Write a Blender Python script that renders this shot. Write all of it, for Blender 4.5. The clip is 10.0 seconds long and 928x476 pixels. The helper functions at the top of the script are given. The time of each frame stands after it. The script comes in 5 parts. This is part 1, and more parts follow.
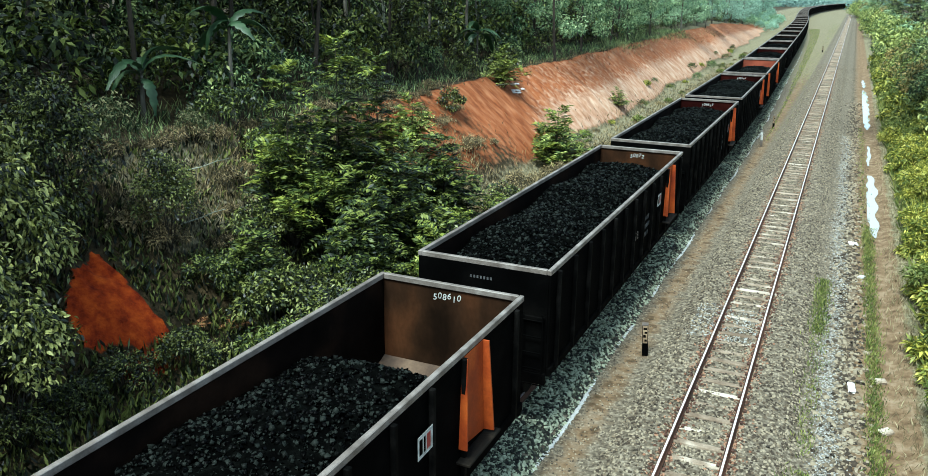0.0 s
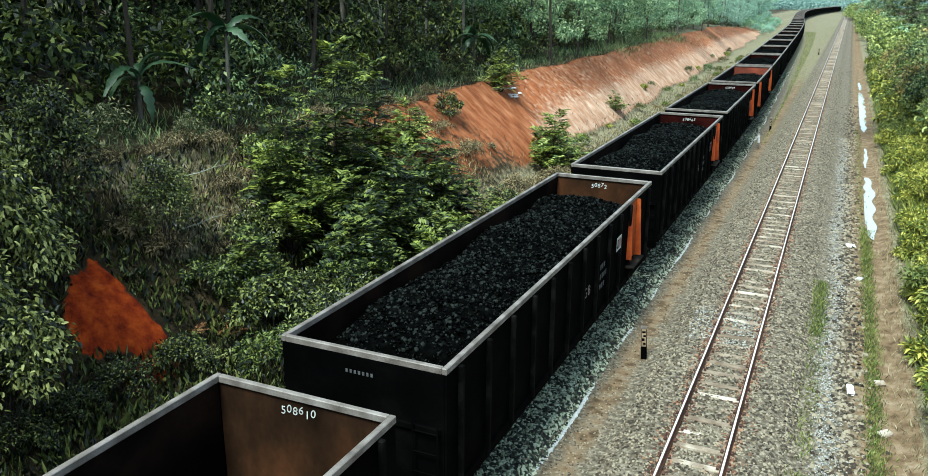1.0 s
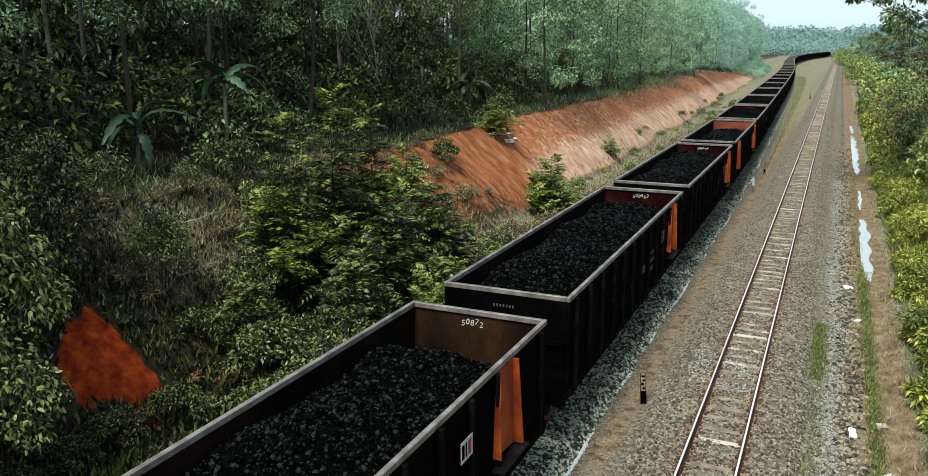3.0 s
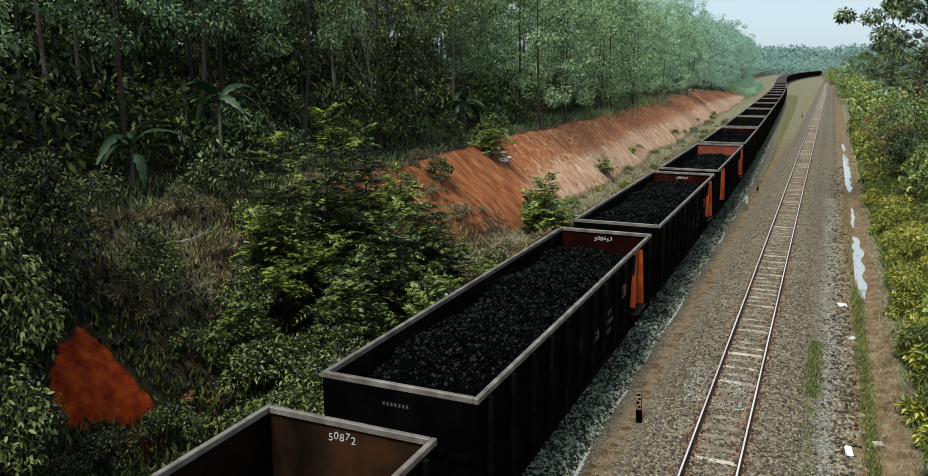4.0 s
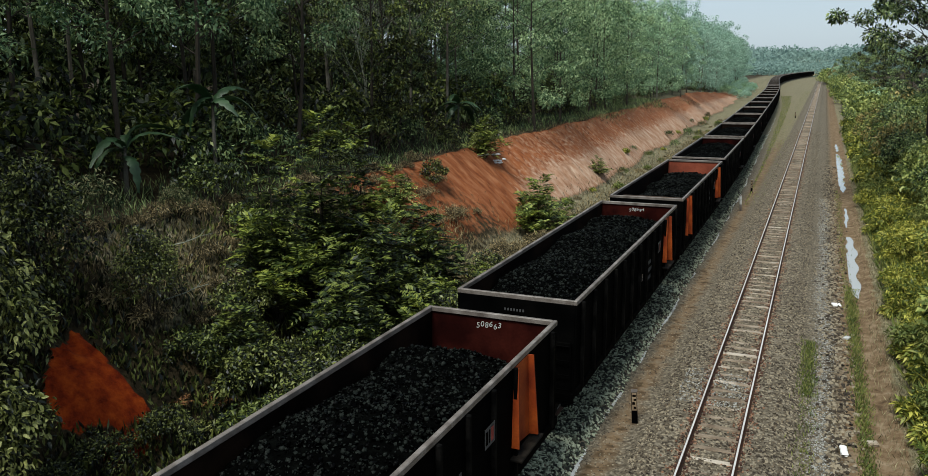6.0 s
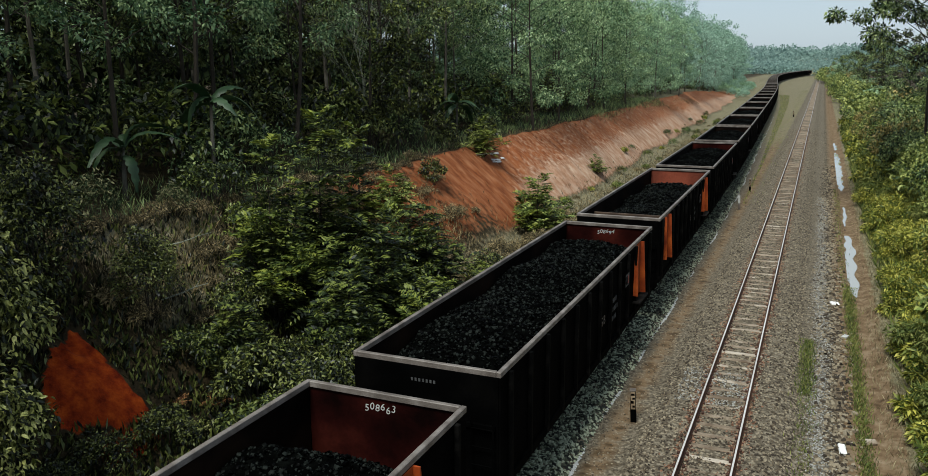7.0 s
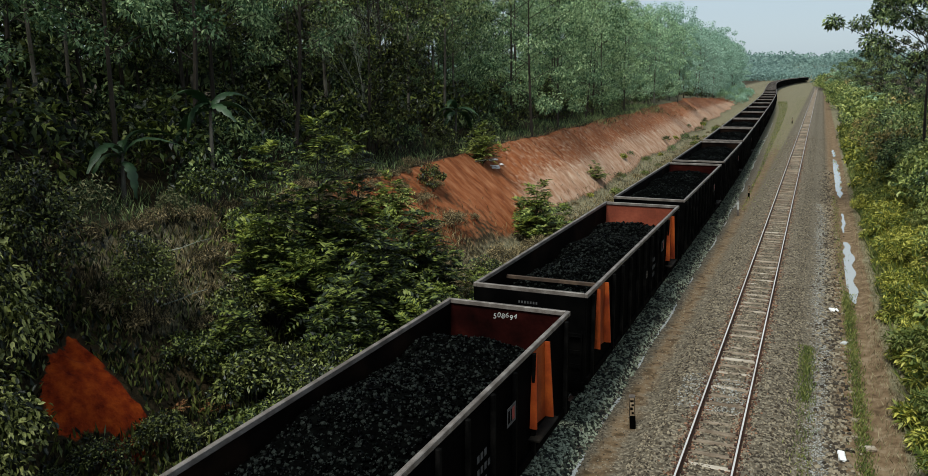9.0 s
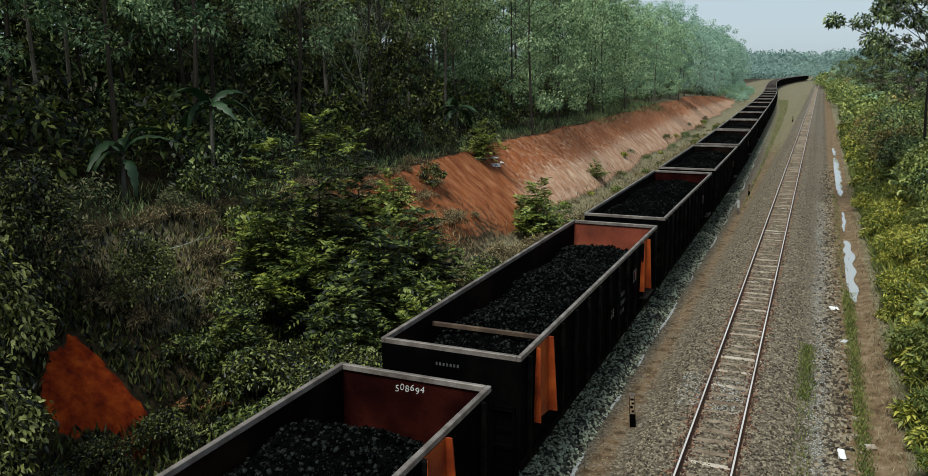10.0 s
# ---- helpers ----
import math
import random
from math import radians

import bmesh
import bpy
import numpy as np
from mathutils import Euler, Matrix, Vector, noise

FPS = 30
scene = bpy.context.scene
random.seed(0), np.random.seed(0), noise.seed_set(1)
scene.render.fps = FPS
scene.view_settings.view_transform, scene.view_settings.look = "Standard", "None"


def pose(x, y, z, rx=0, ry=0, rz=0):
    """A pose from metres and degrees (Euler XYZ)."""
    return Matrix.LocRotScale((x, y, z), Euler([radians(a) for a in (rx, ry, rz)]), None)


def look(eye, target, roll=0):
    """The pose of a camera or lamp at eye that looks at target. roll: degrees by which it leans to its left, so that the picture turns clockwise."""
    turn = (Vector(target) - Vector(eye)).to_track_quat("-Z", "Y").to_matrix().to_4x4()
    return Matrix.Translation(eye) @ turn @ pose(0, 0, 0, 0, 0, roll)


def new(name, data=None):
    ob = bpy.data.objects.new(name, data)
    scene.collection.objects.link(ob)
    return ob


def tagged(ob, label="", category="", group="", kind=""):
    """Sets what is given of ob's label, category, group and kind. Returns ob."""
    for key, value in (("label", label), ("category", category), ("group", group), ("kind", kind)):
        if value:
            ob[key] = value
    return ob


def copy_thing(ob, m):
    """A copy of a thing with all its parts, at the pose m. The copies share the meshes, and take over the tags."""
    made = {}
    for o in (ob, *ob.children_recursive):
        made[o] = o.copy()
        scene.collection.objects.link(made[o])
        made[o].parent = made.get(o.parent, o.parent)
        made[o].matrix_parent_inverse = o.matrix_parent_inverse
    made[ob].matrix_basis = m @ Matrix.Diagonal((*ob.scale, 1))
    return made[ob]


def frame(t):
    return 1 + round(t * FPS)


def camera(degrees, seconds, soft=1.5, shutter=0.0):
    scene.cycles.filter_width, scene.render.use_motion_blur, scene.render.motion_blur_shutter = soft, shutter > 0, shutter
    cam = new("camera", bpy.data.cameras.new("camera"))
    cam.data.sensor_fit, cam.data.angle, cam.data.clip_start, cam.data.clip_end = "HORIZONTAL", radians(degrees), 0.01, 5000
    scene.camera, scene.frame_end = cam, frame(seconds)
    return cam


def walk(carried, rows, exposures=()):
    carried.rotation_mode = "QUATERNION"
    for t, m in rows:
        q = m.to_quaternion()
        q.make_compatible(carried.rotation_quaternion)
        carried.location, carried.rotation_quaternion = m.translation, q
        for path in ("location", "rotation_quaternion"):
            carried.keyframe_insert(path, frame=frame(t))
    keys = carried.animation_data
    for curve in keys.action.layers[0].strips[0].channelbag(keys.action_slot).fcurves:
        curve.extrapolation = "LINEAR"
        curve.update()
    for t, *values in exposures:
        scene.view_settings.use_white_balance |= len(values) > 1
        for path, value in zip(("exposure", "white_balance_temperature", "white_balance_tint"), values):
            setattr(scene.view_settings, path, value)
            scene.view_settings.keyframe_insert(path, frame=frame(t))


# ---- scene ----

# ---------------------------------------------------------------- camera
EYE = (1.72, 0.0, 8.64)
cam = camera(59.9, 10.0, soft=0.7)
TURNS = [(0.0, 25.07, -16.99, -0.53), (0.5, 24.93, -16.80, -0.39), (1.0, 24.84, -16.68, -0.24),
         (1.5, 24.71, -15.76, -0.19), (2.0, 24.44, -15.56, -0.04), (2.5, 24.59, -14.51, 0.17),
         (4.0, 24.11, -12.17, 0.20), (4.5, 23.93, -11.78, 0.30), (5.0, 24.01, -12.03, 0.45),
         (5.5, 23.84, -12.01, 0.40), (7.0, 23.58, -12.10, 0.45), (7.5, 23.56, -12.00, 0.45),
         (8.0, 23.55, -11.88, 0.50), (8.5, 23.49, -11.62, 0.35), (9.0, 23.52, -11.66, 0.40),
         (9.5, 23.53, -11.66, 0.39), (10.0, 23.55, -11.79, 0.36)]
walk(cam, [(t, pose(*EYE, 90 + p, r, yaw)) for t, yaw, p, r in TURNS],
     exposures=[(0.0, 1.36, 5600, -9), (1.0, 1.34, 5650, -8), (2.5, 1.08, 5950, -3), (4.0, 0.54, 6250, 1), (5.5, 0.34, 6300, 3), (10.0, 0.25, 6300, 2)])

# ---------------------------------------------------------------- sky and sun
SUN_FROM = Vector((-0.04, -0.52, 0.85)).normalized()
world = bpy.data.worlds.new("overcast_sky")
scene.world = world
world.use_nodes = True
wn = world.node_tree.nodes
sky = wn.new("ShaderNodeTexSky")
sky.sky_type = "NISHITA"
sky.sun_disc = False
sky.sun_elevation = math.asin(SUN_FROM.z)
sky.sun_rotation = math.atan2(SUN_FROM.x, SUN_FROM.y)
sky.air_density, sky.dust_density, sky.ozone_density = 1.0, 1.0, 2.0
wn["Background"].inputs["Strength"].default_value = 0.09
cloud = wn.new("ShaderNodeHueSaturation")
cloud.inputs["Saturation"].default_value = 0.62
world.node_tree.links.new(sky.outputs[0], cloud.inputs["Color"])
veil = wn.new("ShaderNodeMixRGB")
veil.inputs[0].default_value = 0.6
veil.inputs[2].default_value = (5.3, 6.1, 7.3, 1)
world.node_tree.links.new(cloud.outputs[0], veil.inputs[1])
world.node_tree.links.new(veil.outputs[0], wn["Background"].inputs["Color"])
sun = new("sun", bpy.data.lights.new("sun", "SUN"))
sun.data.energy, sun.data.angle, sun.data.color = 4.1, radians(18), (1.0, 0.97, 0.92)
sun.matrix_world = look(SUN_FROM * 100, (0, 0, 0))


# ---------------------------------------------------------------- materials
def material(name, tones, scale=4.0, rough=0.8, metal=0.0, bump=0.3, bump_scale=30.0, fine=0.25,
             island=0.0, random_tone=0.0, spec=0.4, translucent=0.0, stretch=(1, 1, 1), obj_coords=False):
    """Principled surface: tones mixed by broad noise, darkened and lightened by fine noise, with bump."""
    m = bpy.data.materials.new(name)
    m.use_nodes = True
    nt = m.node_tree
    n, l = nt.nodes, nt.links
    bs = n["Principled BSDF"]
    geo = n.new("ShaderNodeNewGeometry")
    if obj_coords:
        co = n.new("ShaderNodeTexCoord").outputs["Object"]
    else:
        co = geo.outputs["Position"]
    mp = n.new("ShaderNodeMapping")
    mp.inputs["Scale"].default_value = stretch
    l.new(co, mp.inputs["Vector"])
    nz = n.new("ShaderNodeTexNoise")
    nz.inputs["Scale"].default_value, nz.inputs["Detail"].default_value = scale, 5
    l.new(mp.outputs[0], nz.inputs["Vector"])
    ramp = n.new("ShaderNodeValToRGB")
    el = ramp.color_ramp.elements
    el[0].position, el[1].position = 0.3, 0.7
    el[0].color, el[1].color = (*tones[0], 1), (*tones[-1], 1)
    for i, c in enumerate(tones[1:-1]):
        e = el.new(0.3 + 0.4 * (i + 1) / (len(tones) - 1))
        e.color = (*c, 1)
    fac = nz.outputs["Fac"]
    if island or random_tone:
        mix = n.new("ShaderNodeMath")
        mix.operation = "MULTIPLY_ADD"
        src = geo.outputs["Random Per Island"] if island else n.new("ShaderNodeObjectInfo").outputs["Random"]
        amount = island or random_tone
        sub = n.new("ShaderNodeMath")
        sub.operation = "SUBTRACT"
        l.new(src, sub.inputs[0])
        sub.inputs[1].default_value = 0.5
        l.new(sub.outputs[0], mix.inputs[0])
        mix.inputs[1].default_value = amount
        l.new(fac, mix.inputs[2])
        fac = mix.outputs[0]
    l.new(fac, ramp.inputs["Fac"])
    fn = n.new("ShaderNodeTexNoise")
    fn.inputs["Scale"].default_value, fn.inputs["Detail"].default_value = bump_scale, 4
    l.new(mp.outputs[0], fn.inputs["Vector"])
    col = n.new("ShaderNodeMixRGB")
    col.blend_type = "OVERLAY"
    col.inputs["Fac"].default_value = fine
    l.new(ramp.outputs["Color"], col.inputs[1])
    l.new(fn.outputs["Fac"], col.inputs[2])
    l.new(col.outputs[0], bs.inputs["Base Color"])
    bs.inputs["Roughness"].default_value, bs.inputs["Metallic"].default_value = rough, metal
    bs.inputs["Specular IOR Level"].default_value = spec
    if bump:
        bp = n.new("ShaderNodeBump")
        bp.inputs["Strength"].default_value, bp.inputs["Distance"].default_value = bump, 0.03
        l.new(fn.outputs["Fac"], bp.inputs["Height"])
        l.new(bp.outputs[0], bs.inputs["Normal"])
    if translucent:
        tr = n.new("ShaderNodeBsdfTranslucent")
        l.new(col.outputs[0], tr.inputs["Color"])
        ms = n.new("ShaderNodeMixShader")
        ms.inputs[0].default_value = translucent
        l.new(bs.outputs[0], ms.inputs[1])
        l.new(tr.outputs[0], ms.inputs[2])
        l.new(ms.outputs[0], n["Material Output"].inputs["Surface"])
    return m


M = {
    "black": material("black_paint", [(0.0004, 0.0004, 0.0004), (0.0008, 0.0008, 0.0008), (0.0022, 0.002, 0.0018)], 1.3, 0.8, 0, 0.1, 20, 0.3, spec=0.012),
    # Ribs a little lighter than the wall sheets.
    "rib_paint": material("lighter_black_paint", [(0.0005, 0.0005, 0.0005), (0.0015, 0.0015, 0.0014), (0.006, 0.0055, 0.005)], 2.5, 0.7, 0, 0.1, 20, 0.4, spec=0.025),
    "rim": material("worn_rim_steel", [(0.07, 0.056, 0.047), (0.12, 0.1, 0.086), (0.19, 0.165, 0.148)], 3, 0.5, 0.1, 0.15, 40, 0.4),
    "rust": material("rusty_inner_steel", [(0.005, 0.0027, 0.0014), (0.017, 0.0083, 0.0042), (0.046, 0.018, 0.0075)], 0.9, 0.88, 0, 0.15, 14, 0.35, spec=0.03, stretch=(1, 1, 0.6)),
    "oxide": material("red_oxide_steel", [(0.003, 0.0007, 0.0006), (0.0125, 0.0022, 0.0018), (0.032, 0.006, 0.004)], 0.9, 0.88, 0, 0.15, 14, 0.35, spec=0.02),
    "orange_in": material("orange_oxide_steel", [(0.075, 0.017, 0.008), (0.15, 0.033, 0.016), (0.21, 0.052, 0.026)], 0.8, 0.75, 0, 0.15, 14, 0.3, spec=0.2),
    # Near-black tones: coal dirt plus the shade inside the holds.
    "stained": material("coal_dark_shaded_steel", [(0.0012, 0.0008, 0.0006), (0.004, 0.0026, 0.002), (0.012, 0.0066, 0.0042)], 0.9, 0.85, 0, 0.15, 14, 0.35, spec=0.02),
    "tan": material("dusty_tan_plate", [(0.02, 0.011, 0.006), (0.045, 0.026, 0.015), (0.09, 0.058, 0.035)], 2, 0.8, 0, 0.2, 20, 0.3),
    "orange": material("orange_paint", [(0.11, 0.014, 0.003), (0.21, 0.034, 0.005), (0.31, 0.064, 0.009)], 1.6, 0.6, 0, 0.1, 20, 0.3, spec=0.2),
    # The pale end tones put the facets' sparkle into a few lumps' colour.
    "coal": material("coal_lumps", [(0.0003, 0.0003, 0.0003), (0.0006, 0.0007, 0.0006), (0.0014, 0.0017, 0.0014), (0.0038, 0.0045, 0.0039), (0.0105, 0.0125, 0.0108)], 3, 0.42, 0, 0.3, 40, 0.3, island=1.0, spec=0.03, obj_coords=True),
    "coal_dust": material("coal_dust", [(0.0003, 0.0003, 0.0003), (0.0006, 0.00068, 0.0006), (0.002, 0.0023, 0.002)], 5, 0.95, 0, 0.9, 28, 0.5, spec=0.008, obj_coords=True),
    "white": material("white_paint", [(0.62, 0.62, 0.6), (0.8, 0.8, 0.78)], 5, 0.6, 0, 0.1, 30, 0.3),
    "stencil": material("faded_stencil", [(0.02, 0.02, 0.02), (0.06, 0.06, 0.06)], 6, 0.8, 0, 0.1),
    "chalk": material("chalk_paint", [(0.22, 0.22, 0.2), (0.45, 0.45, 0.43)], 9, 0.9, 0, 0.1),
    "sleeper_old": material("dusty_brown_sleeper", [(0.1, 0.068, 0.044), (0.18, 0.135, 0.095), (0.28, 0.225, 0.17)], 2.2, 0.9, 0, 0.3, 30, 0.4, random_tone=0.3),
    "red": material("red_paint", [(0.16, 0.012, 0.01), (0.22, 0.02, 0.018)], 5, 0.5, 0, 0.05),
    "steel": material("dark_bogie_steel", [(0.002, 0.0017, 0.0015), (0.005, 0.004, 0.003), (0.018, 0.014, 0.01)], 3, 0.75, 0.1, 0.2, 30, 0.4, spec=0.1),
    # Rust brown, deepened for the shadow along the rail's side.
    "rail_side": material("rusty_rail", [(0.028, 0.011, 0.006), (0.055, 0.022, 0.012), (0.1, 0.045, 0.026)], 2, 0.7, 0.2, 0.2, 30, 0.4, stretch=(1, 0.2, 1)),
    # Light tones put the highlight on the polished head into its colour.
    "rail_top": material("highlit_polished_rail_head", [(0.42, 0.38, 0.34), (0.56, 0.53, 0.5), (0.68, 0.66, 0.63)], 2, 0.35, 0.3, 0.05, 30, 0.2, stretch=(1, 0.1, 1)),
    "sleeper": material("weathered_concrete", [(0.1, 0.07, 0.045), (0.2, 0.155, 0.11), (0.36, 0.31, 0.25)], 2.2, 0.85, 0, 0.3, 30, 0.4, random_tone=0.3),
    "ballast": material("ballast_stones", [(0.024, 0.0165, 0.0095), (0.07, 0.051, 0.031), (0.12, 0.094, 0.06), (0.205, 0.17, 0.117)], 1.4, 0.9, 0, 0.4, 30, 0.3, island=1.0),
    # Grey stone of its own kind; the dark tones also hold the wagons' shade.
    "ballast_dark": material("shaded_grey_ballast", [(0.007, 0.0078, 0.005), (0.044, 0.05, 0.031), (0.11, 0.122, 0.078), (0.31, 0.335, 0.235)], 1.4, 0.85, 0, 0.4, 30, 0.3, island=1.0),
    "lime": material("white_limed_stones", [(0.3, 0.3, 0.29), (0.48, 0.48, 0.47)], 4, 0.9, 0, 0.3),
    "bark": material("pale_bark", [(0.04, 0.032, 0.022), (0.09, 0.078, 0.06), (0.16, 0.15, 0.12)], 3, 0.9, 0, 0.4, 25, 0.4, stretch=(1, 1, 0.3)),
    "bark_dark": material("dark_bark", [(0.014, 0.01, 0.007), (0.045, 0.034, 0.023)], 3, 0.9, 0, 0.4, 25, 0.4, stretch=(1, 1, 0.3)),
    "leaf_forest": material("forest_leaves", [(0.007, 0.019, 0.0065), (0.036, 0.07, 0.025), (0.125, 0.188, 0.069), (0.3, 0.365, 0.14)], 0.35, 0.55, 0, 0, 9, 0.2, island=0.7, translucent=0.22),
    # Two leaf colours paled for distance: the haze is put into the green.
    "leaf_far": material("haze_pale_leaves", [(0.2, 0.32, 0.235), (0.29, 0.43, 0.32), (0.39, 0.54, 0.41)], 0.25, 0.6, 0, 0, 9, 0.2, island=0.5, translucent=0.45),
    "leaf_mid": material("half_hazed_leaves", [(0.12, 0.215, 0.125), (0.215, 0.335, 0.195), (0.32, 0.46, 0.265), (0.44, 0.58, 0.34)], 0.3, 0.6, 0, 0, 9, 0.2, island=0.6, translucent=0.4),
    "leaf_bank": material("bank_bush_leaves", [(0.025, 0.048, 0.01), (0.085, 0.125, 0.028), (0.19, 0.235, 0.055), (0.34, 0.37, 0.105)], 0.35, 0.55, 0, 0, 9, 0.2, island=0.65, translucent=0.22),
    "leaf_tip": material("young_tip_leaves", [(0.03, 0.048, 0.006), (0.09, 0.12, 0.017), (0.2, 0.225, 0.034)], 0.8, 0.55, 0, 0, 9, 0.2, island=0.6, translucent=0.2),
    "rust_stone": material("rust_stained_stones", [(0.05, 0.02, 0.01), (0.12, 0.055, 0.028), (0.2, 0.11, 0.065)], 1.4, 0.9, 0, 0.4, 30, 0.3, island=0.9),
    "pale_gravel": material("fine_pale_gravel", [(0.09, 0.085, 0.074), (0.16, 0.155, 0.14), (0.26, 0.255, 0.235)], 1.0, 0.9, 0, 0.3, 30, 0.3, island=0.8),
    # Mostly near-black tones: shade of the low and inner growth is in the colour.
    "leaf_deep": material("shaded_deep_green_leaves", [(0.002, 0.0042, 0.001), (0.0075, 0.0125, 0.0028), (0.034, 0.047, 0.0105), (0.145, 0.162, 0.039)], 0.8, 0.5, 0, 0, 9, 0.2, island=0.75, translucent=0.1),
    # First paler step from the forest leaves towards the hazed greens.
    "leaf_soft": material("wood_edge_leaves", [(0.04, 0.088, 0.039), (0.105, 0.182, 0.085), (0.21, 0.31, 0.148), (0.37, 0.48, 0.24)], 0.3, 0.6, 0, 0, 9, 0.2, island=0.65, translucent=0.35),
    # Dark tones put the shrubs' shaded undersides into the leaf colour; tips stay bright.
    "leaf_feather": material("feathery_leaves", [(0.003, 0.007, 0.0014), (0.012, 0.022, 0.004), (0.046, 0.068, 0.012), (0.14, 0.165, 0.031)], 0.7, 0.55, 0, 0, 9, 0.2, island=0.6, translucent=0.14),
    "leaf_lime": material("yellow_green_leaves", [(0.05, 0.075, 0.01), (0.13, 0.155, 0.022), (0.25, 0.255, 0.038), (0.43, 0.4, 0.075)], 0.8, 0.55, 0, 0, 9, 0.2, island=0.65, translucent=0.25),
    "leaf_fresh": material("fresh_pinnate_leaves", [(0.006, 0.0095, 0.0015), (0.05, 0.06, 0.01), (0.2, 0.215, 0.048), (0.38, 0.38, 0.12)], 0.9, 0.5, 0, 0, 9, 0.2, island=0.75, translucent=0.15),
    "leaf_olive": material("olive_leaves", [(0.025, 0.042, 0.01), (0.085, 0.1, 0.026), (0.2, 0.175, 0.05), (0.34, 0.25, 0.085)], 0.3, 0.6, 0, 0, 9, 0.2, island=0.7, translucent=0.2),
    "leaf_banana": material("banana_leaves", [(0.006, 0.018, 0.005), (0.017, 0.042, 0.014), (0.065, 0.1, 0.05)], 1.5, 0.5, 0, 0.1, 20, 0.2, translucent=0.15),
    "leaf_dry": material("dry_stalks", [(0.022, 0.018, 0.007), (0.065, 0.053, 0.021), (0.14, 0.108, 0.046), (0.27, 0.205, 0.1)], 0.8, 0.8, 0, 0, 9, 0.2, island=0.8, translucent=0.15),
    "grass": material("green_grass", [(0.055, 0.08, 0.015), (0.12, 0.15, 0.03), (0.22, 0.23, 0.06)], 0.6, 0.7, 0, 0, 9, 0.2, island=0.7, translucent=0.25),
    # Pale blue-green holds the ridge's haze; strong translucency evens it out.
    "far_wood": material("hazed_distant_wood", [(0.18, 0.275, 0.24), (0.215, 0.315, 0.275), (0.25, 0.35, 0.305)], 0.03, 0.9, 0, 0, 0.3, 0.2, island=0.4, translucent=0.5),
    "litter": material("pale_litter", [(0.5, 0.48, 0.46), (0.75, 0.73, 0.72)], 9, 0.7, 0, 0.1),
    "straw_pale": material("pale_straw", [(0.1, 0.082, 0.038), (0.2, 0.17, 0.085), (0.33, 0.285, 0.165)], 0.8, 0.8, 0, 0, 9, 0.2, island=0.8, translucent=0.15),
    "wood": material("weathered_wood_post", [(0.16, 0.11, 0.065), (0.3, 0.22, 0.14)], 5, 0.85, 0, 0.2, 40, 0.4),
    "leaf_rust": material("rusty_dry_fronds", [(0.06, 0.022, 0.006), (0.17, 0.07, 0.02), (0.3, 0.15, 0.055)], 2.0, 0.7, 0, 0, 9, 0.2, island=0.6, translucent=0.15),
    "leaf_pale": material("pale_backed_leaves", [(0.014, 0.026, 0.009), (0.05, 0.066, 0.026), (0.15, 0.145, 0.072)], 1.2, 0.7, 0, 0, 9, 0.2, island=0.9, translucent=0.1, spec=0.15),
    "twig": material("bleached_twigs", [(0.13, 0.14, 0.105), (0.25, 0.26, 0.2)], 3, 0.9, 0, 0.2),
}


def water_material():
    m = bpy.data.materials.new("ditch_water")
    m.use_nodes = True
    bs = m.node_tree.nodes["Principled BSDF"]
    # Pale base: white sky reflection put into the water's own colour.
    bs.inputs["Base Color"].default_value = (0.3, 0.3, 0.28, 1)
    bs.inputs["Roughness"].default_value = 0.03
    bs.inputs["Specular IOR Level"].default_value = 1.0
    nz = m.node_tree.nodes.new("ShaderNodeTexNoise")
    nz.inputs["Scale"].default_value = 6
    bp = m.node_tree.nodes.new("ShaderNodeBump")
    bp.inputs["Strength"].default_value = 0.04
    m.node_tree.links.new(nz.outputs["Fac"], bp.inputs["Height"])
    m.node_tree.links.new(bp.outputs[0], bs.inputs["Normal"])
    return m


M["water"] = water_material()


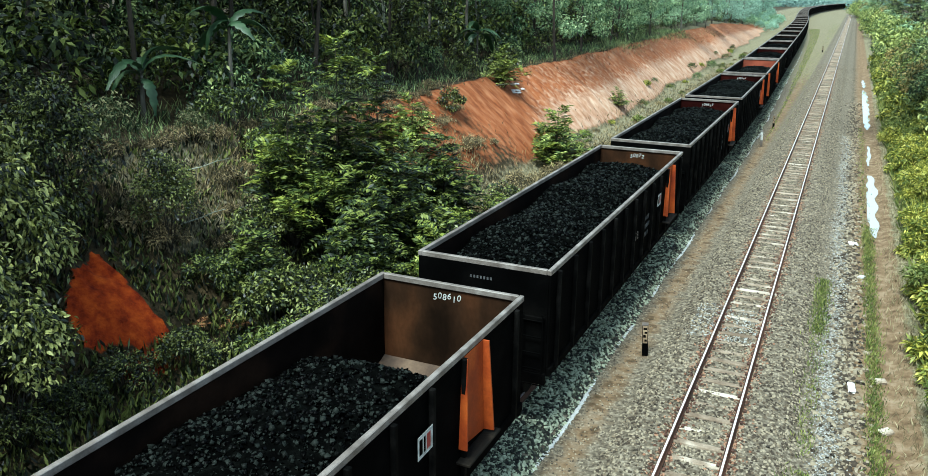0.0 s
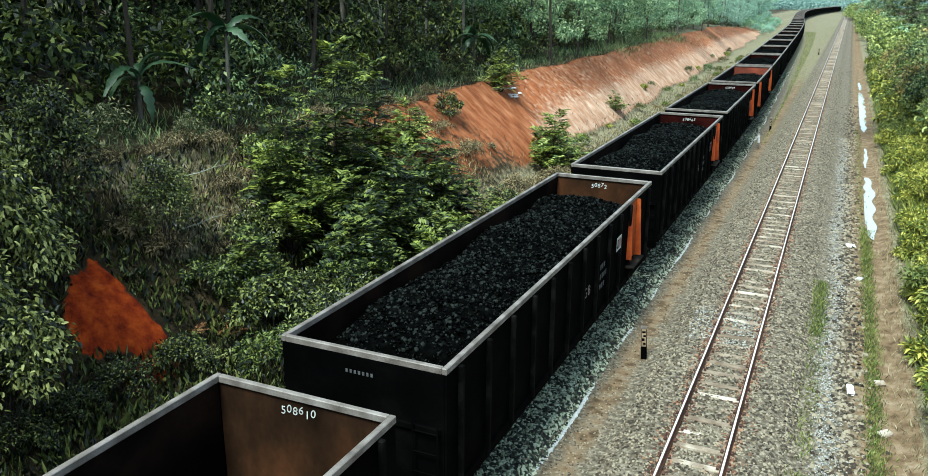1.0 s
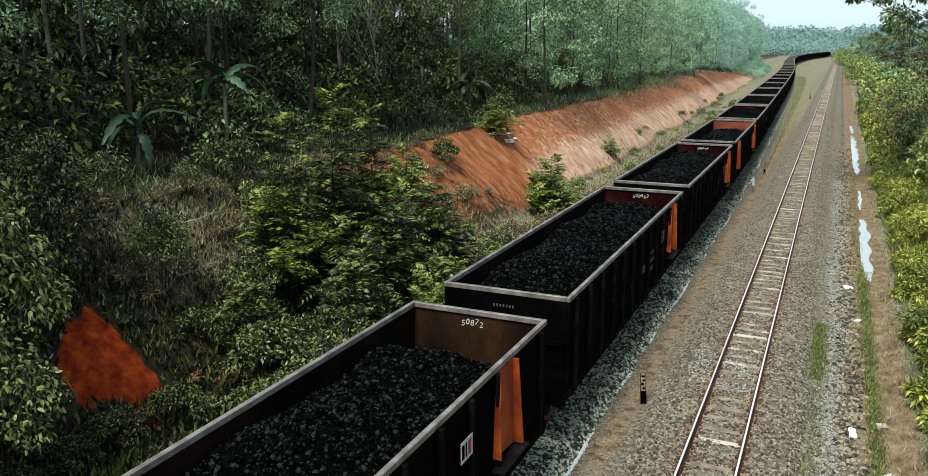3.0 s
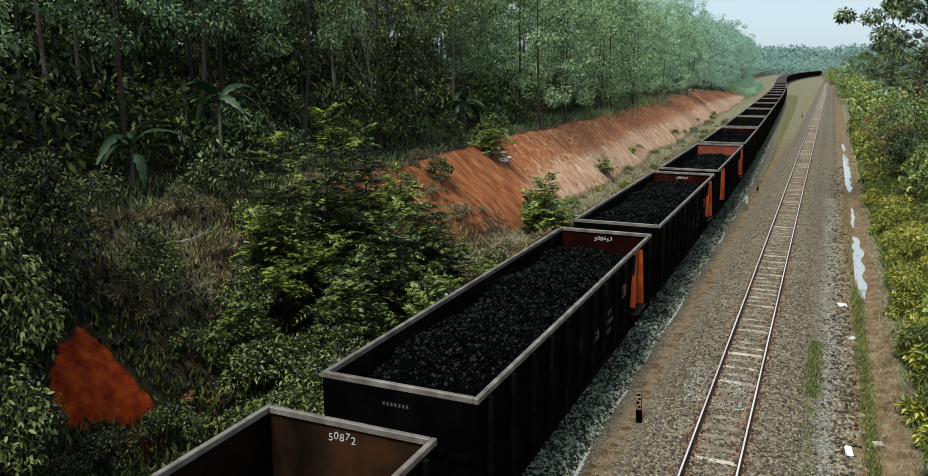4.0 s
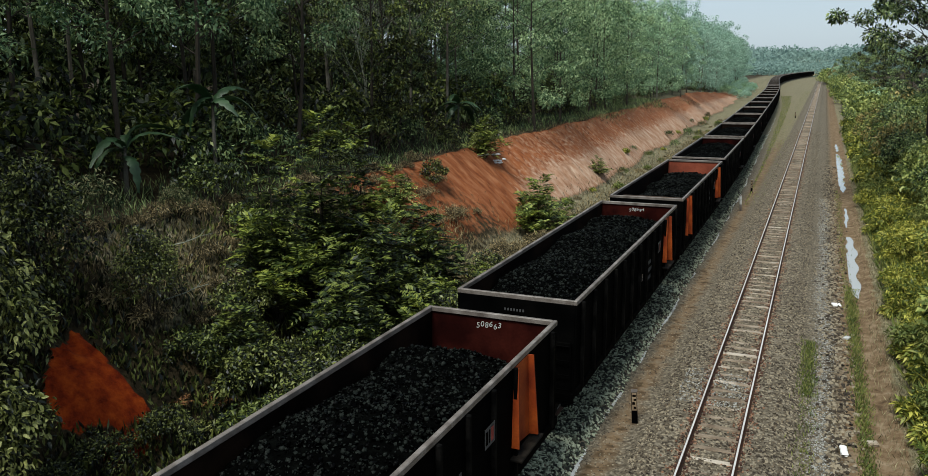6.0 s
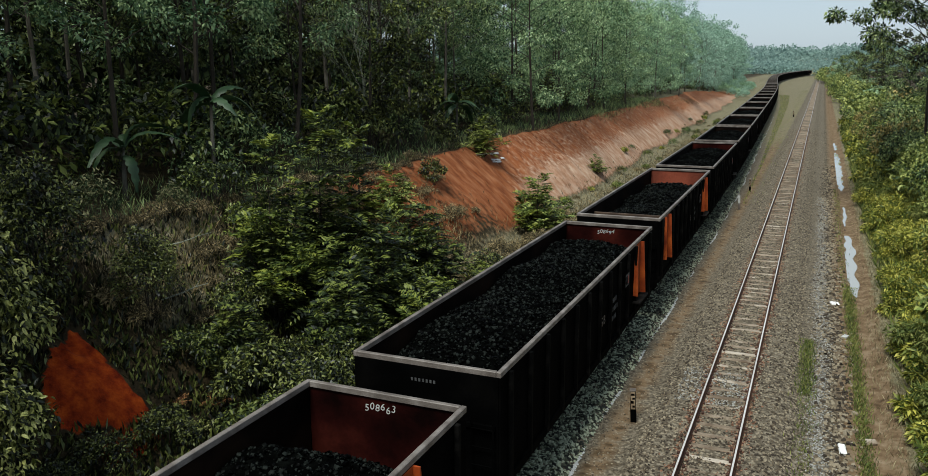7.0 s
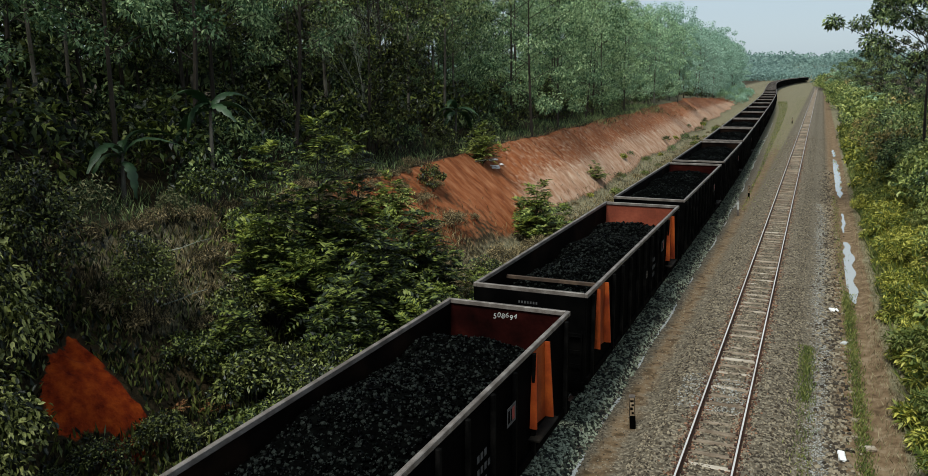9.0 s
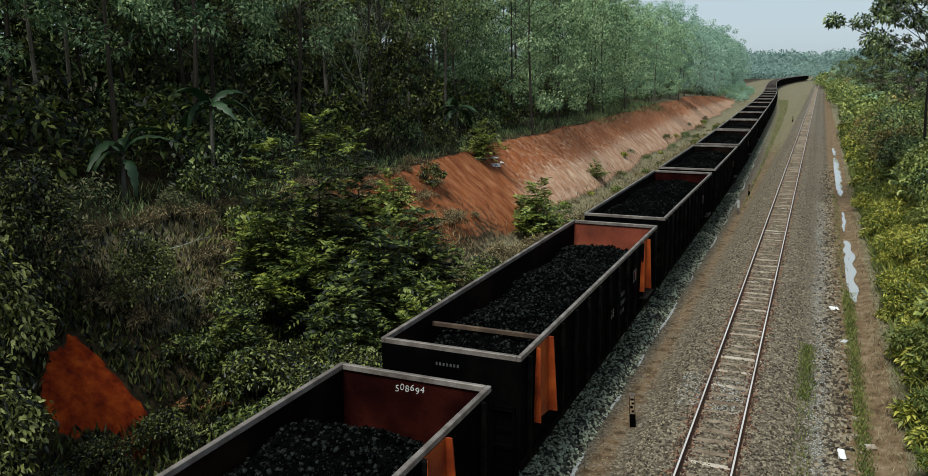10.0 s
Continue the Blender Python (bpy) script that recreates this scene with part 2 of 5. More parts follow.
def ground_material():
    """Soil sheet: clay, gravel, dry straw and leaf litter by the share stored in the sheet's 'cover' layer."""
    m = bpy.data.materials.new("ground_soil")
    m.use_nodes = True
    n, l = m.node_tree.nodes, m.node_tree.links
    bs = n["Principled BSDF"]
    bs.inputs["Roughness"].default_value = 0.95
    bs.inputs["Specular IOR Level"].default_value = 0.15
    geo = n.new("ShaderNodeNewGeometry")

    def noise_tone(scale, tones, stretch=(1, 1, 1), detail=6):
        mp = n.new("ShaderNodeMapping")
        mp.inputs["Scale"].default_value = stretch
        l.new(geo.outputs["Position"], mp.inputs["Vector"])
        nz = n.new("ShaderNodeTexNoise")
        nz.inputs["Scale"].default_value, nz.inputs["Detail"].default_value = scale, detail
        nz.inputs["Roughness"].default_value = 0.65
        l.new(mp.outputs[0], nz.inputs["Vector"])
        r = n.new("ShaderNodeValToRGB")
        el = r.color_ramp.elements
        el[0].position, el[1].position = 0.32, 0.68
        el[0].color, el[1].color = (*tones[0], 1), (*tones[-1], 1)
        for i, c in enumerate(tones[1:-1]):
            el.new(0.32 + 0.36 * (i + 1) / (len(tones) - 1)).color = (*c, 1)
        l.new(nz.outputs["Fac"], r.inputs["Fac"])
        return r.outputs["Color"]

    base = noise_tone(2.5, [(0.01, 0.0075, 0.0034), (0.026, 0.019, 0.0085), (0.06, 0.043, 0.02)])
    dirt = noise_tone(3.0, [(0.07, 0.042, 0.022), (0.135, 0.09, 0.05), (0.21, 0.155, 0.1)], detail=9)
    clay = noise_tone(0.9, [(0.11, 0.029, 0.0085), (0.2, 0.064, 0.022), (0.28, 0.118, 0.054)], (1, 2.2, 0.5))
    red = noise_tone(2.6, [(0.085, 0.006, 0.001), (0.22, 0.025, 0.0027), (0.36, 0.06, 0.0055)], detail=9)
    # Paler clay of the slope's foot; its pink-grey tones also hold some haze.
    pale = noise_tone(1.1, [(0.23, 0.11, 0.06), (0.33, 0.2, 0.13), (0.43, 0.31, 0.225)], (1, 1.6, 0.7))
    gravel = noise_tone(9.0, [(0.028, 0.022, 0.015), (0.095, 0.078, 0.055), (0.215, 0.185, 0.138)])
    straw = noise_tone(5.0, [(0.065, 0.055, 0.028), (0.145, 0.128, 0.076), (0.24, 0.214, 0.142)])
    a = n.new("ShaderNodeVertexColor")
    a.layer_name = "cover"
    b = n.new("ShaderNodeVertexColor")
    b.layer_name = "cover_more"
    sa, sb = n.new("ShaderNodeSeparateColor"), n.new("ShaderNodeSeparateColor")
    l.new(a.outputs["Color"], sa.inputs[0])
    l.new(b.outputs["Color"], sb.inputs[0])
    col = base
    edge = n.new("ShaderNodeTexNoise")
    edge.inputs["Scale"].default_value, edge.inputs["Detail"].default_value = 3.0, 6
    l.new(geo.outputs["Position"], edge.inputs["Vector"])
    for layer, share in ((dirt, sa.outputs[0]), (gravel, sa.outputs[1]), (straw, sa.outputs[2]), (clay, sb.outputs[0]), (pale, sb.outputs[1]), (red, sb.outputs[2])):
        add = n.new("ShaderNodeMath")
        add.operation = "ADD"
        l.new(share, add.inputs[0])
        l.new(edge.outputs["Fac"], add.inputs[1])
        mr = n.new("ShaderNodeMapRange")
        mr.inputs["From Min"].default_value, mr.inputs["From Max"].default_value = 0.85, 1.15
        l.new(add.outputs[0], mr.inputs["Value"])
        mx = n.new("ShaderNodeMixRGB")
        l.new(mr.outputs[0], mx.inputs["Fac"])
        l.new(col, mx.inputs[1])
        l.new(layer, mx.inputs[2])
        col = mx.outputs[0]
    l.new(col, bs.inputs["Base Color"])
    fine = n.new("ShaderNodeTexNoise")
    fine.inputs["Scale"].default_value, fine.inputs["Detail"].default_value = 18, 6
    l.new(geo.outputs["Position"], fine.inputs["Vector"])
    bp = n.new("ShaderNodeBump")
    bp.inputs["Strength"].default_value, bp.inputs["Distance"].default_value = 0.6, 0.05
    l.new(fine.outputs["Fac"], bp.inputs["Height"])
    l.new(bp.outputs[0], bs.inputs["Normal"])
    return m


# ---------------------------------------------------------------- helpers for meshes
def mesh_of(name, verts, faces, mat, smooth=False):
    me = bpy.data.meshes.new(name)
    me.from_pydata([tuple(v) for v in verts], [], [tuple(f) for f in faces])
    me.materials.append(M[mat] if isinstance(mat, str) else mat)
    if smooth:
        me.polygons.foreach_set("use_smooth", [True] * len(me.polygons))
    me.update()
    return me


def child(name, mesh, parent, m=None, label=""):
    ob = new(name, mesh)
    ob.parent = parent
    if m is not None:
        ob.matrix_basis = m
    return tagged(ob, label)


def part(name, bm, mat, parent, label="", m=None):
    me = bpy.data.meshes.new(name)
    bm.to_mesh(me)
    bm.free()
    me.materials.append(M[mat])
    return child(name, me, parent, m, label)


def box(bm, x0, x1, y0, y1, z0, z1, bevel=0.0):
    r = bmesh.ops.create_cube(bm, size=1.0)
    vs = r["verts"]
    bmesh.ops.scale(bm, vec=(x1 - x0, y1 - y0, z1 - z0), verts=vs)
    bmesh.ops.translate(bm, vec=((x0 + x1) / 2, (y0 + y1) / 2, (z0 + z1) / 2), verts=vs)
    if bevel:
        es = list({e for v in vs for e in v.link_edges})
        bmesh.ops.bevel(bm, geom=es, offset=bevel, segments=1, affect="EDGES")
    return bm


def boxes(*specs, bevel=0.0):
    bm = bmesh.new()
    for s in specs:
        box(bm, *s, bevel=bevel)
    return bm


def tube(bm, p0, p1, r0, r1, sides=6):
    p0, p1 = Vector(p0), Vector(p1)
    d = p1 - p0
    q = d.to_track_quat("Z", "Y").to_matrix().to_4x4()
    r = bmesh.ops.create_cone(bm, cap_ends=True, segments=sides, radius1=r0, radius2=r1, depth=d.length)
    bmesh.ops.transform(bm, matrix=Matrix.Translation((p0 + p1) / 2) @ q, verts=r["verts"])
    return bm


def cube_faces(x0, x1, y0, y1, z0, z1):
    v = [(x, y, z) for x in (x0, x1) for y in (y0, y1) for z in (z0, z1)]
    return v, [(0, 1, 3, 2), (4, 6, 7, 5), (0, 4, 5, 1), (2, 3, 7, 6), (0, 2, 6, 4), (1, 5, 7, 3)]


def mesh_from(bm, mat):
    me = bpy.data.meshes.new("piece")
    bm.to_mesh(me)
    bm.free()
    me.materials.append(M[mat])
    return me


def big_mesh(name, verts, quads, mats, slots=None):
    """A mesh from numpy arrays of vertices and four-cornered faces."""
    me = bpy.data.meshes.new(name)
    nv, nf = len(verts), len(quads)
    me.vertices.add(nv)
    me.vertices.foreach_set("co", np.asarray(verts, np.float32).ravel())
    me.loops.add(nf * 4)
    me.loops.foreach_set("vertex_index", np.asarray(quads, np.int32).ravel())
    me.polygons.add(nf)
    me.polygons.foreach_set("loop_start", np.arange(0, nf * 4, 4, dtype=np.int32))
    for m in mats:
        me.materials.append(M[m] if isinstance(m, str) else m)
    if slots is not None:
        me.polygons.foreach_set("material_index", np.asarray(slots, np.int32))
    me.update(calc_edges=True)
    me.validate()
    return me


# ---------------------------------------------------------------- the lie of the land
def smooth(a, b, v):
    t = np.clip((v - a) / (b - a), 0, 1)
    return t * t * (3 - 2 * t)


TRACK_PLAN = [(-60, -4.49), (17, -4.49), (32, -4.52), (48, -4.58), (64, -4.80), (81, -5.20), (107, -5.90), (143, -6.9),
              (193, -8.6), (265, -12.1), (333, -15.2), (383, -16.7), (430, -17.0), (475, -16.2), (525, -14.2), (575, -11.2), (650, -5.0), (720, 2.0)]


def track_x(y):
    """The loaded train's track: its centre line, eased between the plan's points."""
    ys = np.array([p[0] for p in TRACK_PLAN], float)
    xs = np.array([p[1] for p in TRACK_PLAN], float)
    d = np.gradient(xs, ys)
    i = int(np.clip(np.searchsorted(ys, y) - 1, 0, len(ys) - 2))
    h = ys[i + 1] - ys[i]
    t = (y - ys[i]) / h
    return float((2 * t**3 - 3 * t**2 + 1) * xs[i] + (t**3 - 2 * t**2 + t) * h * d[i] + (-2 * t**3 + 3 * t**2) * xs[i + 1] + (t**3 - t**2) * h * d[i + 1])


TABLE_Y = np.arange(-60, 721, 2.0)
TABLE_X = np.array([track_x(v) for v in TABLE_Y])


def wav(x, y, s, seed=0.0):
    """Cheap smooth waves, about -1 to 1."""
    return (np.sin(x / s * 1.7 + seed + 1.3 * np.sin(y / s * 1.1 + seed * 2)) * np.cos(y / s * 1.9 - seed + 0.9 * np.sin(x / s * 2.3)) + np.sin((x + y) / s * 3.1 + seed) * 0.4) / 1.4


def shift(y):
    """How far the train's track has drawn away from its near line."""
    return np.interp(y, TABLE_Y, TABLE_X) + 4.49


def land(x, y):
    x, y = np.asarray(x, float), np.asarray(y, float)
    u = x - shift(y) * smooth(-2.0, -5.0, x)
    z = np.full(x.shape, -0.45)
    # ballast beds
    z = np.maximum(z, -0.45 + 0.25 * smooth(2.0, 1.25, np.abs(x)) + 0.05 * smooth(0.6, 0.72, np.abs(x)) * smooth(1.5, 1.2, np.abs(x)) + 0.022 * wav(x, y, 0.8, 3.0) * smooth(2.0, 1.25, np.abs(x)))
    z = np.maximum(z, -0.5 + 0.32 * smooth(1.65, 1.25, np.abs(u + 4.49)))
    z -= 0.12 * smooth(3.2, 3.45, x) * smooth(4.1, 3.8, x)
    # far bank of the cutting
    foot = -13.2 + 0.6 * wav(y, x * 0, 9.0, 0.4)
    fade = smooth(250, 140, y)
    rise = np.clip((foot - u) / 4.7, 0, 1)
    face = 4.1 * rise**0.9 + 0.012 * np.clip(foot - 4.7 - u, 0, 80) ** 1.0 + 0.9 * smooth(-19, -27, u)
    grooves = 0.08 * (np.sin(y * 4.1 + 1.5 * np.sin(y * 0.7)) + wav(x, y, 0.9, 1.7)) * np.sin(np.clip(rise, 0, 1) * np.pi) * smooth(38, 48, y)
    z += (face + grooves) * (0.35 + 0.65 * fade) - 0.25 * smooth(-7, -10, u) * smooth(-14.5, -12, u)
    # clay spur that juts from the bank near the bridge
    z += 0.45 * np.exp(-((y - 13.6) / 1.5) ** 2 - ((u + 14.4) / 1.2) ** 2)
    z += 0.07 * np.sin(y * 15 + 3 * wav(x, y, 0.7, 2.4)) * smooth(-14.7, -15.4, u) * smooth(-16.4, -16.0, u) * smooth(11.8, 12.6, y) * smooth(15.2, 14.6, y)
    # bank by the other side
    z += 1.5 * smooth(4.4, 8.0, x) + 1.6 * smooth(8, 20, x)
    z += 0.06 * wav(x, y, 1.1, 0.7) * smooth(5.0, 6.5, np.abs(x + 0.5)) + 0.25 * wav(x, y, 6, 2) * smooth(14, 24, np.abs(x))
    z += smooth(640, 1500, np.hypot(x, y)) * (14 + 9 * wav(x, y, 160, 1.0))
    return z


def spur_share(u, y):
    """The bare bell of red clay, drawn out to a spike at its top: 1 inside, 0 outside."""
    ragged = 0.1 * wav(u, y, 0.35, 2.0)
    low_side = 12.4 + 1.0 * smooth(-14.7, -15.6, u) + 0.9 * smooth(-15.6, -15.85, u) + ragged
    high_side = 14.5 + 0.15 * smooth(-14.6, -13.8, u) + ragged
    foot = -13.66 - 0.32 * smooth(13.7, 12.4, y) + ragged
    return smooth(low_side - 0.08, low_side + 0.08, y) * smooth(high_side + 0.08, high_side - 0.08, y) * smooth(foot + 0.1, foot - 0.1, u) * smooth(-16.0, -15.85, u)


def spread(*pieces):
    out = []
    for a, b, s in pieces:
        out += list(np.arange(a, b, s))
    return np.array(out + [pieces[-1][1]], float)


def make_ground():
    xs = spread((-2000, -400, 200), (-400, -100, 30), (-100, -40, 4), (-40, -20, 1.0), (-20, -16.6, 0.3), (-16.6, -13.0, 0.12), (-13.0, -12, 0.25), (-12, -6.5, 0.5), (-6.5, 4.6, 0.14), (4.6, 10, 0.6), (10, 40, 3), (40, 120, 16), (120, 520, 80), (520, 2000, 300))
    ys = spread((-1500, -200, 260), (-200, -40, 20), (-40, 5, 3), (5, 11.6, 0.36), (11.6, 15.4, 0.12), (15.4, 60, 0.36), (60, 130, 0.6), (130, 260, 2), (260, 700, 10), (700, 2600, 120))
    X, Y = np.meshgrid(xs, ys)
    Z = land(X, Y)
    nx, ny = len(xs), len(ys)
    idx = np.arange(nx * ny).reshape(ny, nx)
    quads = np.stack([idx[:-1, :-1], idx[:-1, 1:], idx[1:, 1:], idx[1:, :-1]], -1).reshape(-1, 4)
    me = big_mesh("ground", np.stack([X, Y, Z], -1).reshape(-1, 3), quads, [ground_material()])
    me.polygons.foreach_set("use_smooth", [True] * len(me.polygons))
    u = X - shift(Y) * smooth(-2.0, -5.0, X)
    foot = -13.2 + 0.6 * wav(Y, X * 0, 9.0, 0.4)
    dirt = smooth(-3.3, -2.8, u) * smooth(-1.3, -1.9, X) * 0.66 + 0.78 * smooth(2.3, 3.0, X) * smooth(5.4, 4.6, X)
    gravel = np.maximum(smooth(2.9, 1.6, np.abs(X)) * 0.85, 0.5 * smooth(110, 160, Y) * smooth(-40, -30, X) * smooth(0, -1.5, X)) + smooth(2.2, 1.5, np.abs(u + 4.49)) * 0.85 + 0.45 * smooth(1.6, 2.2, X) * smooth(3.3, 2.9, X)
    straw = 0.68 * smooth(-7, -8.5, u) * smooth(foot - 2.0, foot + 0.3, u) * smooth(22, 30, Y) + 0.62 * smooth(-14.6, -15.4, u) * smooth(-18.4, -17.8, u) * smooth(15.5, 17, Y) * smooth(24, 21, Y) + 0.7 * smooth(4.0, 4.4, X) * smooth(6.2, 5.4, X) * smooth(6, 10, Y) + 0.35 * smooth(-17.4, -18.4, u) * smooth(-23, -19, u)
    rise = (foot - u) / 4.7
    clay = smooth(-0.03, 0.12, rise) * smooth(1.12, 0.98, rise) * smooth(34, 46, Y + 4 * rise) * smooth(265, 215, Y) * 0.95
    spur = np.maximum(1.2 * spur_share(u, Y), 0.5 * smooth(-14.0, -13.5, u) * smooth(-12.4, -12.9, u) * smooth(12.0, 12.8, Y) * smooth(15.0, 14.3, Y))
    clay = np.maximum(clay, 0.62 * smooth(-0.1, 0.4, rise) * smooth(1.3, 1.0, rise) * smooth(26, 33, Y) * smooth(46, 40, Y))
    # Pale share grows down the line, partly as haze in the clay colour.
    pale = clay * (0.4 + 0.6 * smooth(0.65, 0.15, rise)) * smooth(38, 56, Y)
    far = 0.25 * smooth(160, 300, Y)
    for nm, layers in (("cover", (dirt * (1 - far), gravel, np.maximum(straw, 0.62 * smooth(55, 120, Y) * smooth(-1.5, -2.2, X) * smooth(-40, -30, X)))), ("cover_more", (clay, pale, spur))):
        at = me.color_attributes.new(nm, "FLOAT_COLOR", "POINT")
        at.data.foreach_set("color", np.stack([*(np.clip(v, 0, 1) for v in layers), np.ones_like(X)], -1).astype(np.float32).ravel())
    ob = new("ground", me)
    return tagged(ob, "earth cutting with gravel, brown dirt and red clay slope", "ground", kind="structure")


make_ground()


# ---------------------------------------------------------------- tracks
def rail_mesh(name, points):
    """A rail along a line of points: foot, web and head in profile."""
    prof = [(-0.062, -0.135), (0.062, -0.135), (0.062, -0.12), (0.012, -0.10), (0.012, -0.035), (0.034, -0.028), (0.034, -0.008), (0.02, 0.0), (-0.02, 0.0), (-0.034, -0.008), (-0.034, -0.028), (-0.012, -0.035), (-0.012, -0.10), (-0.062, -0.12)]
    k = len(prof)
    verts, quads, slots = [], [], []
    for i, p in enumerate(points):
        for a, b in prof:
            verts.append((p[0] + a, p[1], p[2] + b))
        if i:
            for j in range(k):
                a, b = (i - 1) * k + j, (i - 1) * k + (j + 1) % k
                quads.append((a, b, b + k, a + k))
                slots.append(1 if j == 7 else 0)
    return big_mesh(name, verts, quads, ["rail_side", "rail_top"], slots)


def sleeper_mesh():
    bm = bmesh.new()
    box(bm, -1.0, 1.0, -0.095, 0.095, -0.36, -0.15, 0.02)
    for v in bm.verts:
        if v.co.z > -0.2:
            v.co.y *= 0.8
            if abs(v.co.x) < 0.4:
                v.co.z -= 0.02
    me = bpy.data.meshes.new("sleeper")
    bm.to_mesh(me)
    bm.free()
    me.materials.append(M["sleeper"])
    return me


def clip_mesh():
    bm = boxes((-0.13, -0.07, -0.05, 0.05, -0.15, -0.11), (0.07, 0.13, -0.05, 0.05, -0.15, -0.11), bevel=0.008)
    me = bpy.data.meshes.new("rail_clip")
    bm.to_mesh(me)
    bm.free()
    me.materials.append(M["rail_side"])
    return me


def empty_track():
    tr = tagged(new("railway_track"), "single track of worn rails on pale concrete sleepers", "railway track", kind="structure")
    for s in (-1, 1):
        pts = [(s * 0.57, y, 0) for y in spread((-40, 430, 10))] + [(s * 0.57 + 0.0009 * (y - 430) ** 2 * 0.1, y, 0) for y in range(450, 640, 20)]
        child("rail", rail_mesh("rail", pts), tr)
    me, cl = sleeper_mesh(), clip_mesh()
    old = me.copy()
    old.materials.clear()
    old.materials.append(M["sleeper_old"])
    rnd = random.Random(4)
    rest = []
    for i in range(260, 660):
        v, f = cube_faces(-1.0, 1.0, 8.9 + i * 0.62, 9.1 + i * 0.62, -0.3, -0.18)
        rest.append((v, f))
    vs = [p for v, f in rest for p in v]
    fs = [tuple(8 * k + j for j in q) for k, (v, f) in enumerate(rest) for q in f]
    tagged(child("far_sleepers", mesh_of("far_sleepers", vs, fs, "sleeper_old"), tr), kind="stuff")
    for i in range(260):
        sl = child("sleeper", old if i > 60 + rnd.uniform(-30, 30) else me, tr, pose(rnd.uniform(-0.03, 0.03), 9 + i * 0.62, (0.0 if i < 12 else -0.012) + rnd.choice((0.0, -0.01, -0.025, -0.04 if i > 8 else 0.0)), 0, 0, rnd.uniform(-1.2, 1.2)))
        if i < 45:
            for s in (-1, 1):
                child("rail_clip", cl, sl, pose(s * 0.57, 0, 0.02))


def loaded_track():
    tr = tagged(new("railway_track"), "track under the coal train on grey ballast", "railway track", kind="structure")
    ys = spread((-50, 120, 8), (120, 700, 10))
    for s in (-1, 1):
        child("rail", rail_mesh("rail", [(track_x(y) + s * 0.57, y, 0) for y in ys]), tr)
    me = sleeper_mesh()
    for i in range(60):
        y = 2 + i * 0.62
        child("sleeper", me, tr, pose(track_x(y), y, -0.03))


empty_track()
loaded_track()


# ---------------------------------------------------------------- wagons
PITCH, RIM_TOP, HALF_W, BODY = 15.41, 3.42, 1.485, 13.92
FLOOR = 1.28


def rim_part(parent):
    w, l, t = HALF_W, BODY / 2, 0.09
    bm = boxes((-w, -w + t, -l, l, RIM_TOP - 0.11, RIM_TOP), (w - t, w, -l, l, RIM_TOP - 0.11, RIM_TOP),
               (-w + t, w - t, -l, -l + t, RIM_TOP - 0.11, RIM_TOP), (-w + t, w - t, l - t, l, RIM_TOP - 0.11, RIM_TOP), bevel=0.012)
    return part("top_rim", bm, "rim", parent, "pale worn steel top rim")


def wheelset_mesh():
    bm = bmesh.new()
    for s in (-1, 1):
        tube(bm, (s * 0.49, 0, 0), (s * 0.53, 0, 0), 0.43, 0.42, 14)
        tube(bm, (s * 0.53, 0, 0), (s * 0.62, 0, 0), 0.4, 0.39, 14)
        tube(bm, (s * 0.62, 0, 0), (s * 0.66, 0, 0), 0.12, 0.11, 10)
    tube(bm, (-0.8, 0, 0), (0.8, 0, 0), 0.075, 0.075, 10)
    me = bpy.data.meshes.new("wheelset")
    bm.to_mesh(me)
    bm.free()
    me.materials.append(M["steel"])
    return me


def side_frame_mesh():
    bm = bmesh.new()
    box(bm, -0.07, 0.07, -1.15, 1.15, 0.55, 0.72, 0.02)
    box(bm, -0.06, 0.06, -0.42, 0.42, 0.22, 0.55, 0.02)
    for s in (-1, 1):
        box(bm, -0.08, 0.08, s * 0.87 - 0.14, s * 0.87 + 0.14, 0.28, 0.6, 0.02)
        for k in (-0.14, 0.14):
            tube(bm, (0.09, k, 0.3), (0.09, k, 0.56), 0.07, 0.07, 8)
    me = bpy.data.meshes.new("side_frame")
    bm.to_mesh(me)
    bm.free()
    me.materials.append(M["steel"])
    return me


WHEELSET, SIDE_FRAME = wheelset_mesh(), side_frame_mesh()


def text_mesh(words, size, mat, lean=0.0):
    cu = bpy.data.curves.new("writing", "FONT")
    cu.body, cu.size, cu.extrude, cu.shear = words, size, 0.002, lean
    cu.align_x, cu.align_y = "CENTER", "CENTER"
    ob = bpy.data.objects.new("writing", cu)
    scene.collection.objects.link(ob)
    dg = bpy.context.evaluated_depsgraph_get()
    me = bpy.data.meshes.new_from_object(ob.evaluated_get(dg))
    bpy.data.objects.remove(ob)
    me.materials.clear()
    me.materials.append(M[mat])
    return me


def post_mesh():
    """End stiffener on the side: a channel between two proud flanges, wider and deeper at its foot."""
    bm = bmesh.new()
    z0, z1 = 1.66, RIM_TOP - 0.12
    fold = [(0.15, -0.5), (0.15, -0.475), (0.02, -0.46), (0.02, 0.44), (0.19, 0.46), (0.19, 0.495), (0.0, 0.495), (0.0, -0.5)]
    low = [bm.verts.new((x, y, z0 + (0.12 if y < -0.3 else 0.0))) for x, y in fold]
    high = [bm.verts.new((x * 0.6, y * 0.8, z1)) for x, y in fold]
    n = len(fold)
    for i in range(n):
        bm.faces.new((low[i], low[(i + 1) % n], high[(i + 1) % n], high[i]))
    bm.faces.new(high)
    bm.faces.new(low[::-1])
    me = bpy.data.meshes.new("end_post")
    bmesh.ops.recalc_face_normals(bm, faces=bm.faces)
    bm.to_mesh(me)
    bm.free()
    me.materials.append(M["orange"])
    return me


